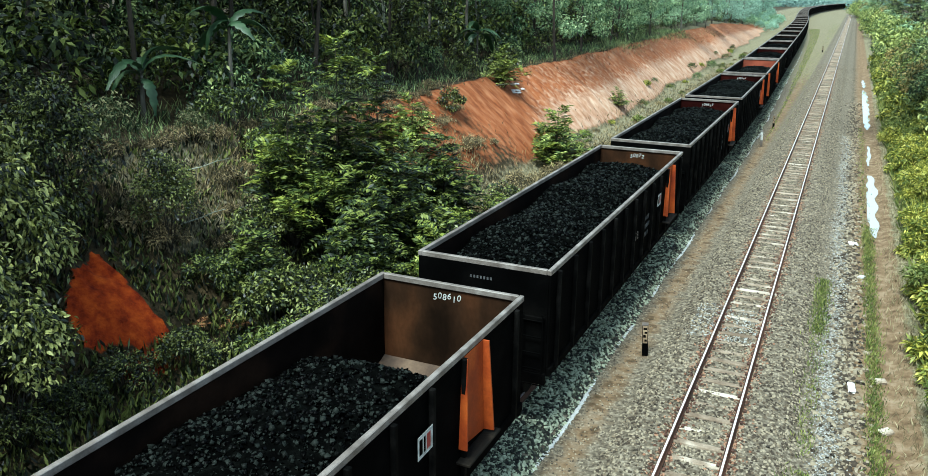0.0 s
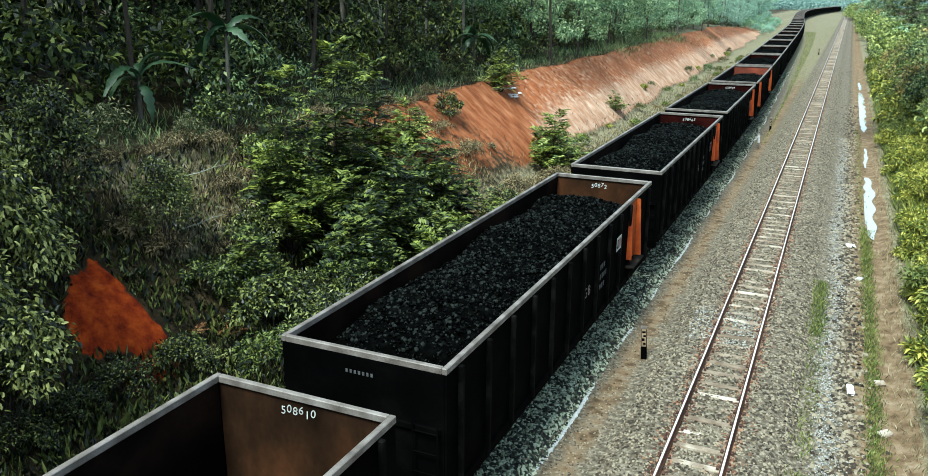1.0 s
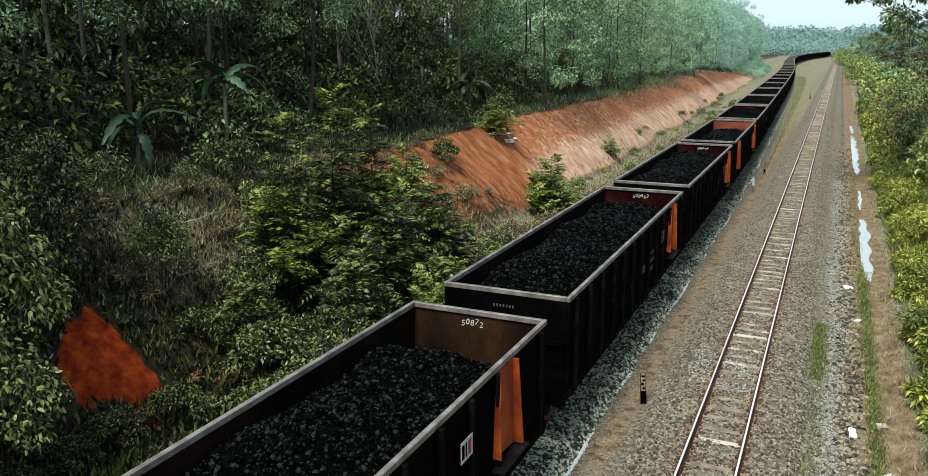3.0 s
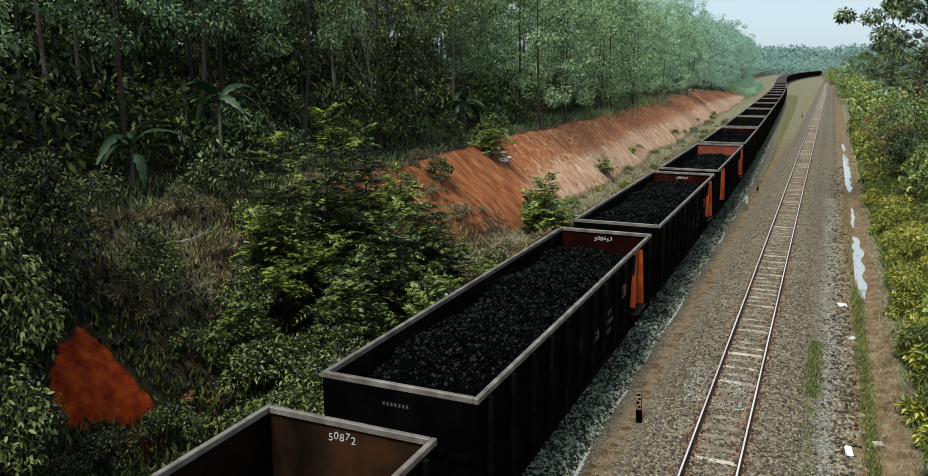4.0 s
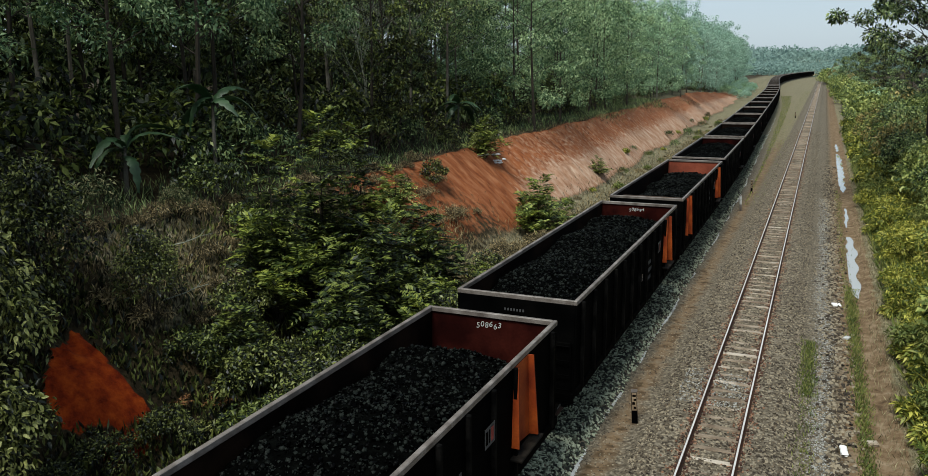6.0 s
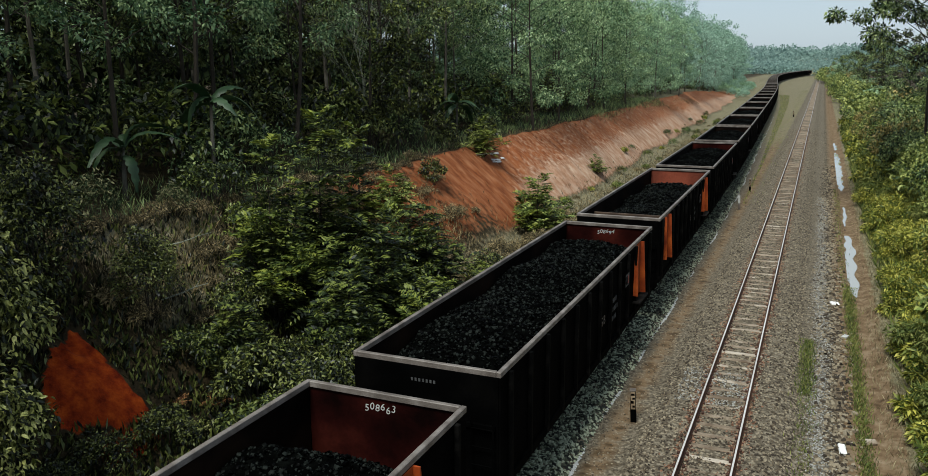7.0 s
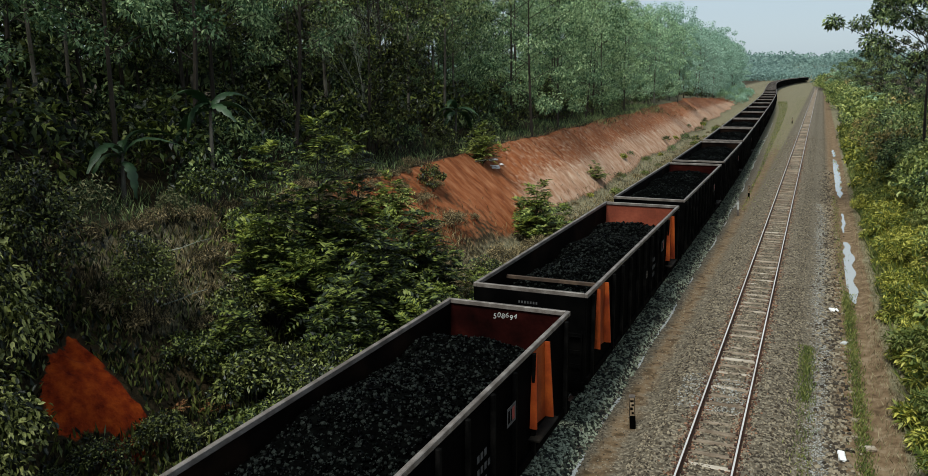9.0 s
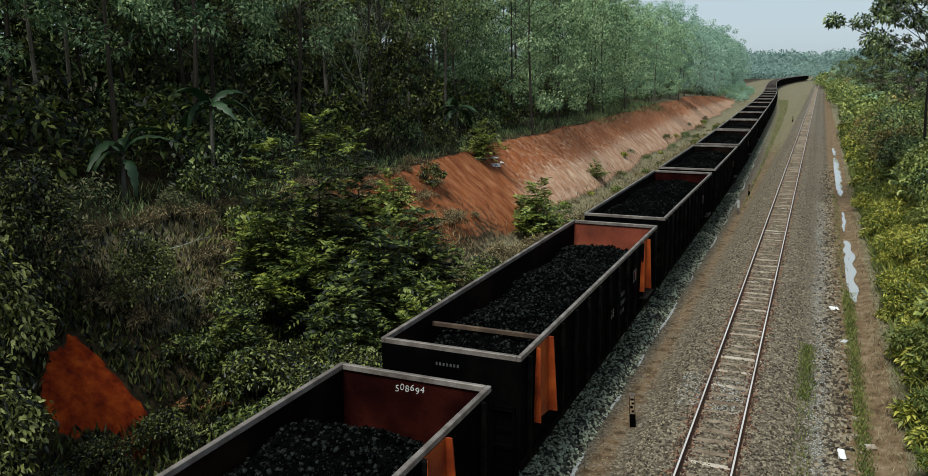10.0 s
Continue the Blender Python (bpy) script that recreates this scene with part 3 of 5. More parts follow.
def ledge_mesh():
    bm = bmesh.new()
    box(bm, 0.0, 0.24, -0.6, 0.66, 1.56, 1.61, 0.01)
    return mesh_from(bm, "steel")


def rib_mesh():
    bm = bmesh.new()
    box(bm, 0, 0.085, -0.045, 0.045, FLOOR - 0.1, RIM_TOP - 0.115, 0.012)
    me = bpy.data.meshes.new("rib")
    bm.to_mesh(me)
    bm.free()
    me.materials.append(M["rib_paint"])
    return me


POST, RIB, LEDGE = post_mesh(), rib_mesh(), ledge_mesh()
BLACK_POST = POST.copy()
BLACK_POST.materials.clear()
BLACK_POST.materials.append(M["black"])


def wagon(label, inner, numbers="", front_posts=False, posts="end_post"):
    wg = tagged(new("coal_wagon"), label, "freight wagon", "wagons of the coal train")
    w, l, f = HALF_W - 0.03, BODY / 2 - 0.02, FLOOR
    top = RIM_TOP - 0.111
    for s in (-1, 1):
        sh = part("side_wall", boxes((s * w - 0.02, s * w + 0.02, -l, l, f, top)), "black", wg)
        # Darker than the rusty end sheets: the hold's shade is in this colour.
        part("side_lining", boxes((s * (w - 0.024) - 0.003, s * (w - 0.024) + 0.003, -l + 0.05, l - 0.05, f + 0.06, top)), "stained", wg, "inner side sheet, dark with coal and with shade in its colour")
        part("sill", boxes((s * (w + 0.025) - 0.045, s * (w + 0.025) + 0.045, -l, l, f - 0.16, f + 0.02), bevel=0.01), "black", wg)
        for i in range(13):
            y = -l + 0.42 + i * (2 * l - 0.84) / 12
            if i == 11 and s > 0 or (i == 1 and front_posts and s > 0):
                continue
            child("rib", RIB, wg, pose(s * (w + 0.02), y, 0, 0, 0, 0 if s > 0 else 180))
        child("end_post", POST if posts == "end_post" else BLACK_POST, wg, pose(s * (w + 0.02), l - 2.2, 0, 0, 0, 0 if s > 0 else 180), "orange painted stiffener post" if posts == "end_post" else "")
        child("step", LEDGE, wg, pose(s * (w + 0.02), l - 2.2, 0, 0, 0, 0 if s > 0 else 180))
        if front_posts:
            child("end_post", POST, wg, pose(s * (w + 0.02), -l + 1.3, 0, 0, 0, 0 if s > 0 else 180), "orange painted stiffener post")
    for e in (-1, 1):
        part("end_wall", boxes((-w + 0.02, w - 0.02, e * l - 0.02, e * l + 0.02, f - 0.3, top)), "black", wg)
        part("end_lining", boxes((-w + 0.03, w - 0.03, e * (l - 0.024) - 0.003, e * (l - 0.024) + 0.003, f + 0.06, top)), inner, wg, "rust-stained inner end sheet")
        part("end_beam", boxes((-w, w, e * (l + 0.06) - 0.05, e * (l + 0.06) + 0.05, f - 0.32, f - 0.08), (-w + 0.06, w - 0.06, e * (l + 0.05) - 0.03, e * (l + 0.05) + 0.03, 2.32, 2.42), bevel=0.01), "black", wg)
        cp = bmesh.new()
        box(cp, -0.09, 0.09, e * (l + 0.1) - 0.12, e * (l + 0.1) + 0.12, 0.78, 1.0, 0.02)
        box(cp, -0.06, 0.06, min(e * l, e * (l + 0.55)), max(e * l, e * (l + 0.55)), 0.82, 0.95, 0.01)
        box(cp, -0.14, 0.14, e * (l + 0.6) - 0.13, e * (l + 0.6) + 0.13, 0.76, 1.02, 0.03)
        part("coupler", cp, "steel", wg)
        ld = bmesh.new()
        x0 = (w - 0.5, w - 0.08)
        for x in x0:
            tube(ld, (x, e * (l + 0.12), f - 0.4), (x, e * (l + 0.12), 2.5), 0.016, 0.016, 5)
        for z in (0.95, 1.3, 1.65, 2.0, 2.35):
            tube(ld, (x0[0], e * (l + 0.12), z), (x0[1], e * (l + 0.12), z), 0.014, 0.014, 5)
        part("ladder", ld, "black", wg, "thin black steel ladder")
        bg = child("bogie", mesh_of("bolster", *cube_faces(-0.95, 0.95, -0.16, 0.16, 0.42, 0.78), "steel"), wg, pose(0, e * (l - 2.15), 0))
        for s in (-1, 1):
            child("side_frame", SIDE_FRAME, bg, pose(s * 0.88, 0, 0, 0, 0, 0 if s > 0 else 180))
            child("wheelset", WHEELSET, bg, pose(0, s * 0.87, 0.39))
    if front_posts:
        part("tie_beam", boxes((-w + 0.03, w - 0.03, -l + 2.2, -l + 2.28, 3.0, 3.1), bevel=0.01), "tan", wg, "rusty cross tie inside the hold")
    part("floor", boxes((-w + 0.02, w - 0.02, -l + 0.02, l - 0.02, f - 0.04, f + 0.04)), inner, wg)
    part("centre_sill", boxes((-0.22, 0.22, -l, l, 0.86, f - 0.05)), "steel", wg)
    rim_part(wg)
    # sloping foot sheet at the rear end of the hold
    bm = bmesh.new()
    vs = [bm.verts.new(c) for c in ((-w + 0.04, l - 1.0, f + 0.05), (w - 0.04, l - 1.0, f + 0.05), (w - 0.04, l - 0.06, f + 0.42), (-w + 0.04, l - 0.06, f + 0.42))]
    vt = [bm.verts.new(v.co + Vector((0, 0.01, -0.02))) for v in vs]
    bm.faces.new(vs)
    bm.faces.new(vt[::-1])
    for i in range(4):
        bm.faces.new((vs[i], vt[i], vt[(i + 1) % 4], vs[(i + 1) % 4]))
    part("foot_sheet", bm, "tan", wg, "dusty tan sloping plate")
    # painted marks
    plate = part("emblem_plate", boxes((w + 0.106, w + 0.110, l - 4.2, l - 3.76, 2.44, 2.8)), "chalk" if numbers[:5] in ("50861", "50872") else "stencil", wg, "grey plate with a plain dark and red emblem")
    bm = boxes((w + 0.110, w + 0.113, l - 4.16, l - 4.07, 2.5, 2.74), (w + 0.110, w + 0.113, l - 4.03, l - 3.98, 2.5, 2.74))
    child("emblem", mesh_from(bm, "black"), plate)
    child("emblem", mesh_from(boxes((w + 0.110, w + 0.113, l - 3.94, l - 3.83, 2.5, 2.74)), "red"), plate)
    if not numbers:
        return wg
    bar = mesh_from(boxes((-0.0015, 0.0015, -0.05, 0.05, 0, 0.13)), "stencil")
    for z, c in ((2.3, 3), (2.05, 4), (1.8, 3)):
        for i in range(c):
            child("painted_mark", bar, wg, pose(w + 0.0235, 1.6 + i * 0.16, z), "faded white stencil mark")
    for i in range(2):
        child("painted_letter", GB[i], wg, Matrix.Translation((w + 0.022, 0.36 + i * 0.28, 2.1)) @ pose(0, 0, 0, 90, 0, 90), "white stencilled letter")
    small = mesh_from(boxes((-0.02, 0.02, -0.0015, 0.0015, 0, 0.06)), "stencil")
    for i in range(7):
        child("painted_mark", small, wg, pose(-0.25 + i * 0.075, -l - 0.0225, 3.02), "faint stencil mark on the end sheet")
    for i, d in enumerate(numbers.strip("+")):
        turn = (-3, 2, 0, 4, -2, 3)[i % 6]
        child("chalk_digit", text_mesh(d, 0.175, "chalk", 0.1), wg, Matrix.Translation((-0.3 + i * 0.1, l - 0.032, RIM_TOP - 0.29 + 0.008 * turn)) @ pose(0, 0, 0, 90, turn, 0), "hand-painted white digit")
    return wg


GB = [text_mesh("G", 0.34, "rim"), text_mesh("B", 0.34, "rim")]


def coal_height(x, y, kind):
    """Top of the load inside a wagon, x across and y along."""
    l = BODY / 2
    rear, front, crest = {"slack": (2.5, 0.6, 3.1), "full": (1.5, 1.2, 3.2), "low": (1.3, 1.5, 2.9)}[kind]
    h = crest - 0.3 * (abs(x) / 1.45) ** 2.4
    h -= 0.72 * max(0.0, (y - (l - rear - 0.4))) + 0.6 * max(0.0, (-l + front - y))
    h += 0.09 * math.sin(y * 1.3) + 0.07 * noise.noise((x * 1.3, y * 1.1, 3.0)) + 0.05 * noise.noise((x * 4, y * 4, 1.0))
    return max(h, FLOOR + 0.06)


def coal_mesh(kind, lumps, step, seed):
    rnd = random.Random(seed)
    l = BODY / 2 - 0.06
    w = HALF_W - 0.075
    nx, ny = int(2 * w / step), int(2 * l / step)
    verts = []
    for j in range(ny + 1):
        for i in range(nx + 1):
            x, y = -w + 2 * w * i / nx, -l + 2 * l * j / ny
            verts.append((x, y, coal_height(x, y, kind) + rnd.uniform(-0.03, 0.03)))
    quads = [(j * (nx + 1) + i, j * (nx + 1) + i + 1, (j + 1) * (nx + 1) + i + 1, (j + 1) * (nx + 1) + i) for j in range(ny) for i in range(nx)]
    slots = [0] * len(quads)
    for _ in range(lumps):
        x, y = rnd.uniform(-w + 0.05, w - 0.05), rnd.uniform(-l + 0.05, l - 0.05)
        z = coal_height(x, y, kind)
        if z < FLOOR + 0.15:
            continue
        r = 0.015 + 0.027 * rnd.random() ** 2.2
        m = Matrix.Translation((x, y, z + r * 0.2)) @ Euler((rnd.uniform(0, 6), rnd.uniform(0, 6), rnd.uniform(0, 6))).to_matrix().to_4x4()
        b = len(verts)
        for c in ((-1, -1, -0.7), (1, -0.8, -0.7), (0.9, 1, -0.6), (-0.8, 0.9, -0.8), (-0.7, -0.8, 0.7), (0.8, -0.6, 0.6), (0.6, 0.8, 0.8), (-0.9, 0.6, 0.5)):
            verts.append(m @ Vector((c[0] * r * rnd.uniform(0.7, 1.3), c[1] * r * rnd.uniform(0.7, 1.3), c[2] * r)))
        for q in ((4, 5, 6, 7), (0, 1, 5, 4), (1, 2, 6, 5), (2, 3, 7, 6), (3, 0, 4, 7)):
            quads.append(tuple(b + k for k in q))
            slots.append(1)
    return big_mesh("coal", verts, quads, ["coal_dust", "coal"], slots)


def make_train():
    """All wagons and their loads, at rest; returns pairs for the motion."""
    a = wagon("black open coal wagon with brown rusty hold", "rust", "508610")
    b = wagon("black open coal wagon with dark red hold", "oxide", "508694")
    c = wagon("black open coal wagon with orange-red hold and orange posts", "orange_in", "+", True)
    d = wagon("black open coal wagon with brown hold and pale rim", "rust", "50872")
    e = wagon("black open coal wagon with dark red hold and chalked number", "oxide", "508663")
    plain = wagon("black open coal wagon with brown rusty hold", "rust")
    dark = wagon("black open coal wagon, dark all over", "stained", posts="black")
    plain_red = wagon("black open coal wagon with dark red hold", "oxide", posts="black")
    loads = {"slack": coal_mesh("slack", 9000, 0.12, 1), "full": coal_mesh("full", 9000, 0.12, 2), "low": coal_mesh("low", 8000, 0.12, 3), "mid": coal_mesh("full", 1300, 0.16, 4), "far": coal_mesh("full", 60, 0.3, 5)}
    plan = [(0, a, "slack"), (1, d, "full"), (2, e, "full"), (3, b, "full"), (4, c, "low")]
    made = []
    for n, ob, k in plan:
        made.append((n, ob, k))
    for n in [-2, -1] + list(range(5, 43)):
        made.append((n, {-2: plain, 5: plain_red, 9: dark}.get(n) or copy_thing(dark if n > 4 else plain, Matrix.Identity(4)), "mid" if 0 < n < 9 else "far"))
    out = []
    for n, ob, k in made:
        ld = tagged(new("coal_load", loads[k]), "heap of black coal lumps lying in an open wagon", "coal", "loads of the coal train", "stuff")
        out.append((n, ob, ld))
    return out


TRAIN = make_train()


def train_front(t):
    """Where the leading end of wagon nought stands along the track."""
    return -1.15 - 4.62 * t - 0.009 * t * t


def wagon_pose(n, t):
    y = train_front(t) + n * PITCH + BODY / 2
    ya, yb = y - 4.7, y + 4.7
    xa, xb = track_x(ya), track_x(yb)
    return pose((xa + xb) / 2, y, 0, 0, 0, -math.degrees(math.atan2(xb - xa, yb - ya)))


# ---------------------------------------------------------------- plants
def unit(v):
    return v / np.maximum(np.linalg.norm(v, axis=-1, keepdims=True), 1e-6)


def leaves(pos, along, up, length, width, fold=0.18):
    """Pointed leaves as bent four-cornered faces: verts and quads."""
    n = len(pos)
    side = unit(np.cross(along, up))
    nrm = np.cross(side, along)
    ln, wd = np.reshape(length, (-1, 1)) * np.ones((n, 1)), np.reshape(width, (-1, 1)) * np.ones((n, 1))
    mid = pos + along * ln * 0.45
    v = np.stack([pos, mid + side * wd * 0.5 + nrm * wd * fold, pos + along * ln - nrm * ln * 0.12, mid - side * wd * 0.5 + nrm * wd * fold], 1)
    return v.reshape(-1, 3), np.arange(4 * n).reshape(-1, 4)


def fine_leaves(pos, along, up, length, width, fold=0.2):
    """Leaves in two halves about a midrib, with a rounded outline and a drooping tip."""
    n = len(pos)
    side = unit(np.cross(along, up))
    nrm = np.cross(side, along)
    ln, wd = np.reshape(length, (-1, 1)) * np.ones((n, 1)), np.reshape(width, (-1, 1)) * np.ones((n, 1))
    a, b = pos + along * ln * 0.25, pos + along * ln * 0.68 - nrm * ln * 0.05
    tip = pos + along * ln - nrm * ln * 0.16
    s1, s2 = side * wd * 0.46 + nrm * wd * fold, side * wd * 0.4 + nrm * wd * fold * 0.8
    t1, t2 = -side * wd * 0.46 + nrm * wd * fold, -side * wd * 0.4 + nrm * wd * fold * 0.8
    v = np.stack([pos, a + s1, b + s2, tip, b + t2, a + t1], 1).reshape(-1, 3)
    i = 6 * np.arange(n)[:, None]
    q = np.concatenate([i + np.array([[0, 1, 2, 3]]), i + np.array([[3, 4, 5, 0]])])
    return v, q


def clump_leaves(rng, centres, radii, per, size, slim=0.4, droop=0.25, flat=0.7, shell=0.5, fine=False):
    """Leaves thrown round clump centres, thicker towards the clumps' skins."""
    c = np.repeat(np.asarray(centres, float), per, 0)
    r = np.repeat(np.asarray(radii, float), per)[:, None]
    d = unit(rng.normal(size=c.shape))
    off = d * (shell + (1 - shell) * rng.random((len(c), 1)) ** 0.5) * np.array([1, 1, flat])
    p = c + off * r
    along = unit(d * 0.6 + rng.normal(size=c.shape) * 0.6 + np.array([0, 0, -droop]))
    up = unit(np.array([0, 0, 1.0]) + rng.normal(size=c.shape) * 0.45)
    ln = size * (0.6 + 0.8 * rng.random(len(c)))
    return (fine_leaves if fine else leaves)(p, along, up, ln, ln * slim)


def fronds(rng, base, direction, length, pairs, leaf, slim=0.28):
    """Feathered leaves: pairs of leaflets along drooping stalks."""
    n = len(base)
    k = np.linspace(0.12, 1.0, pairs)
    ln = np.reshape(length, (-1, 1, 1))
    d = direction[:, None, :]
    s = unit(np.cross(direction, np.array([0, 0, 1.0]) + rng.normal(size=direction.shape) * 0.25))[:, None, :]
    pts = base[:, None, :] + d * ln * k[None, :, None] + np.array([0, 0, -1.0]) * (ln * 0.3 * k[None, :, None] ** 2)
    out_v, out_q, count = [], [], 0
    for sg in (-1, 1):
        along = unit(s * sg * 0.9 + d * 0.5 + rng.normal(size=pts.shape) * 0.1)
        up = unit(np.array([0, 0, 1.0]) + rng.normal(size=pts.shape) * 0.3)
        size = (leaf * (0.55 + 0.45 * np.sin(np.pi * np.clip(k, 0.05, 0.95))))[None, :] * np.ones((n, 1))
        v, q = leaves(pts.reshape(-1, 3), along.reshape(-1, 3), up.reshape(-1, 3), size.ravel(), size.ravel() * slim, 0.1)
        out_v.append(v)
        out_q.append(q + count)
        count += len(v)
    return np.concatenate(out_v), np.concatenate(out_q)


def join(*parts_):
    vs, qs, c = [], [], 0
    for v, q in parts_:
        vs.append(v)
        qs.append(q + c)
        c += len(v)
    return np.concatenate(vs), np.concatenate(qs)


def limb_mesh(name, limbs, mat, sides=6):
    bm = bmesh.new()
    for p0, p1, r0, r1 in limbs:
        tube(bm, p0, p1, r0, r1, sides)
    me = bpy.data.meshes.new(name)
    bm.to_mesh(me)
    bm.free()
    me.materials.append(M[mat])
    return me


def forest_tree(seed, height, per, size, mat, label, low=0.32, spread=1.0, clumps=30, bark="bark"):
    """A slim plantation tree: bowed trunk, rising limbs, crown of loose leaf clumps."""
    rng = np.random.default_rng(seed)
    t = tagged(new("tree"), label, "tree", "trees of the wood")
    bend = rng.normal(size=2) * 0.35
    at = lambda k: Vector((bend[0] * math.sin(k * 3), bend[1] * math.sin(k * 2.5), height * k))
    limbs = []
    r = 0.0085 * height
    for i in range(7):
        limbs.append((at(i / 7 * 0.92), at((i + 1) / 7 * 0.92), r * (1 - i / 8), r * (1 - (i + 1) / 8)))
    centres, radii = [], []
    for i in range(clumps):
        k = low + (0.97 - low) * (i + rng.random()) / clumps
        a = i * 2.4 + rng.random()
        reach = spread * height * (0.05 + 0.16 * math.sin(math.pi * min(1, (k - low) / (1 - low) * 0.85 + 0.15))) * (0.6 + 0.8 * rng.random())
        p = at(k)
        e = p + Vector((math.cos(a) * reach, math.sin(a) * reach, reach * 0.35))
        if i % 2 == 0 or spread > 1.5:
            limbs.append((at(k * 0.93), e, 0.03, 0.012))
        centres.append(e)
        radii.append(height * 0.05 * (0.7 + 0.7 * rng.random()))
    child("trunk", limb_mesh("trunk", limbs, bark, 5), t)
    v, q = clump_leaves(rng, centres, radii, per, size, 0.42, 0.35, 0.65, 0.25)
    child("crown", big_mesh("crown", v, q, [mat]), t)
    return t


def feather_shrub(seed, height, width, label, mat="leaf_feather", stems=9, tips=True):
    """Many-stemmed shrub: every stem carries whorls of drooping feathered leaves, yellow-green at the top."""
    rng = np.random.default_rng(seed)
    t = tagged(new("shrub"), label, "shrub", "feathery shrubs on the bank")
    limbs, base, dirs, lens, young = [], [], [], [], []
    for i in range(stems):
        a = i * 2.4 + 0.6 * rng.random()
        lean = width * 0.46 * math.sqrt(i / stems) * (0.8 + 0.4 * rng.random())
        tall = height * (1.0 if i == 0 else (0.9 - 0.55 * (lean / width) * 2) * (0.72 + 0.4 * rng.random()))
        top = Vector((math.cos(a) * lean, math.sin(a) * lean, tall))
        mid = Vector((top.x * 0.4, top.y * 0.4, tall * 0.5))
        limbs += [((math.cos(a) * 0.08, math.sin(a) * 0.08, -0.1), mid, 0.045, 0.03), (mid, top, 0.03, 0.008)]
        tier = 0.0
        while tier < tall * 0.62:
            c = top.lerp(mid, tier / (tall * 0.5)) if tier < tall * 0.5 else mid.lerp(Vector((0, 0, 0)), (tier - tall * 0.5) / (tall * 0.5))
            k = min(1.0, 0.45 + tier / 1.6)
            for j in range(5 if tier < 0.2 else 7):
                b = rng.random() * 6.28
                d = Vector((math.cos(b), math.sin(b), (0.75 if tier < 0.3 else 0.3) + 0.25 * rng.normal()))
                base.append(c + Vector((0, 0, 0.12 * rng.normal())))
                dirs.append(d)
                lens.append((0.62 + 0.55 * k) * (0.65 + 0.5 * rng.random()))
                young.append(tips and tier < 0.55 and i % 3 != 2)
            tier += 0.3 + 0.22 * rng.random()
    child("stem", limb_mesh("stem", limbs, "bark_dark", 5), t)
    base, dirs, lens, young = np.array(base), unit(np.array(dirs)), np.array(lens), np.array(young)
    for nm, sel, mt in (("crown", ~young, mat), ("tip_leaves", young, "leaf_tip")):
        if sel.any():
            v, q = fronds(rng, base[sel], dirs[sel], lens[sel], 9, 0.3, 0.36)
            child(nm, big_mesh(nm, v, q, [mt]), t, None, "yellow-green young tip leaves" if nm == "tip_leaves" else "")
    return t


def bush(seed, height, width, size, mat, label, n=22, per=70, slim=0.42, fine=False):
    rng = np.random.default_rng(seed)
    t = tagged(new("bush"), label, "bush", "bushes of the cutting")
    centres, radii, limbs = [], [], []
    for i in range(n):
        a = i * 2.4 + rng.random()
        k = math.sqrt((i + 0.5) / n)
        x, y = math.cos(a) * width / 2 * k, math.sin(a) * width / 2 * k
        z = height * (0.3 + 0.65 * math.sqrt(max(0, 1 - k * k)) * (0.65 + 0.5 * rng.random()))
        centres.append((x, y, z))
        radii.append(0.15 * (width + height) / 2 * (0.7 + 0.7 * rng.random()))
        if i % 3 == 0:
            limbs.append(((x * 0.1, y * 0.1, -0.1), (x, y, z), 0.022, 0.008))
    child("stem", limb_mesh("stem", limbs, "bark_dark", 5), t)
    v, q = clump_leaves(rng, centres, radii, per, size, slim, 0.55 if fine else 0.3, 0.85, 0.35, fine)
    child("crown", big_mesh("crown", v, q, [mat]), t)
    return t


def banana_leaf_mesh(length, width):
    verts, quads = [], []
    n = 18
    for i in range(n + 1):
        k = i / n
        w = width * 0.5 * math.sin(math.pi * min(0.97, k * 0.9 + 0.1)) ** 0.7 * (0.72 if i % 3 == 1 else 1.0)
        y = length * k
        z = 0.85 * length * k - 1.25 * length * k * k
        verts += [(-w, y, z - w * 0.35), (0, y, z), (w, y, z - w * 0.35)]
        if i:
            b = 3 * i
            quads += [(b - 3, b - 2, b + 1, b), (b - 2, b - 1, b + 2, b + 1)]
    me = big_mesh("leaf", np.array(verts), np.array(quads), ["leaf_banana"])
    return me


BANANA_LEAVES = [banana_leaf_mesh(2.0, 0.52), banana_leaf_mesh(1.5, 0.44)]


def banana_plant(x, y, height, seed):
    rng = random.Random(seed)
    t = tagged(new("banana_plant"), "banana plant with broad arching pale-backed leaves", "banana plant")
    t.matrix_basis = pose(x, y, float(land(x, y)) - 0.05)
    child("trunk", limb_mesh("trunk", [((0, 0, 0), (0.05, 0, height * 0.5), 0.1, 0.08), ((0.05, 0, height * 0.5), (0.08, 0.03, height), 0.08, 0.05)], "bark", 8), t)
    for i in range(7):
        child("leaf", BANANA_LEAVES[i % 2], t, pose(0.08, 0.03, height - 0.1 + rng.uniform(-0.2, 0.2), rng.uniform(-30, 38), rng.uniform(-25, 25), i * 51 + rng.uniform(-22, 22)))


def place(src, spots):
    """Sets the built plant on the first spot and copies on the others: x, y, size, turn."""
    for i, (x, y, s, turn) in enumerate(spots):
        m = pose(x, y, float(land(x, y)) - 0.06, 0, 0, turn)
        if i == 0:
            src.matrix_basis = m @ Matrix.Scale(s, 4)
        else:
            ob = copy_thing(src, m)
            ob.scale = (s, s, s)


R = random.Random(11)


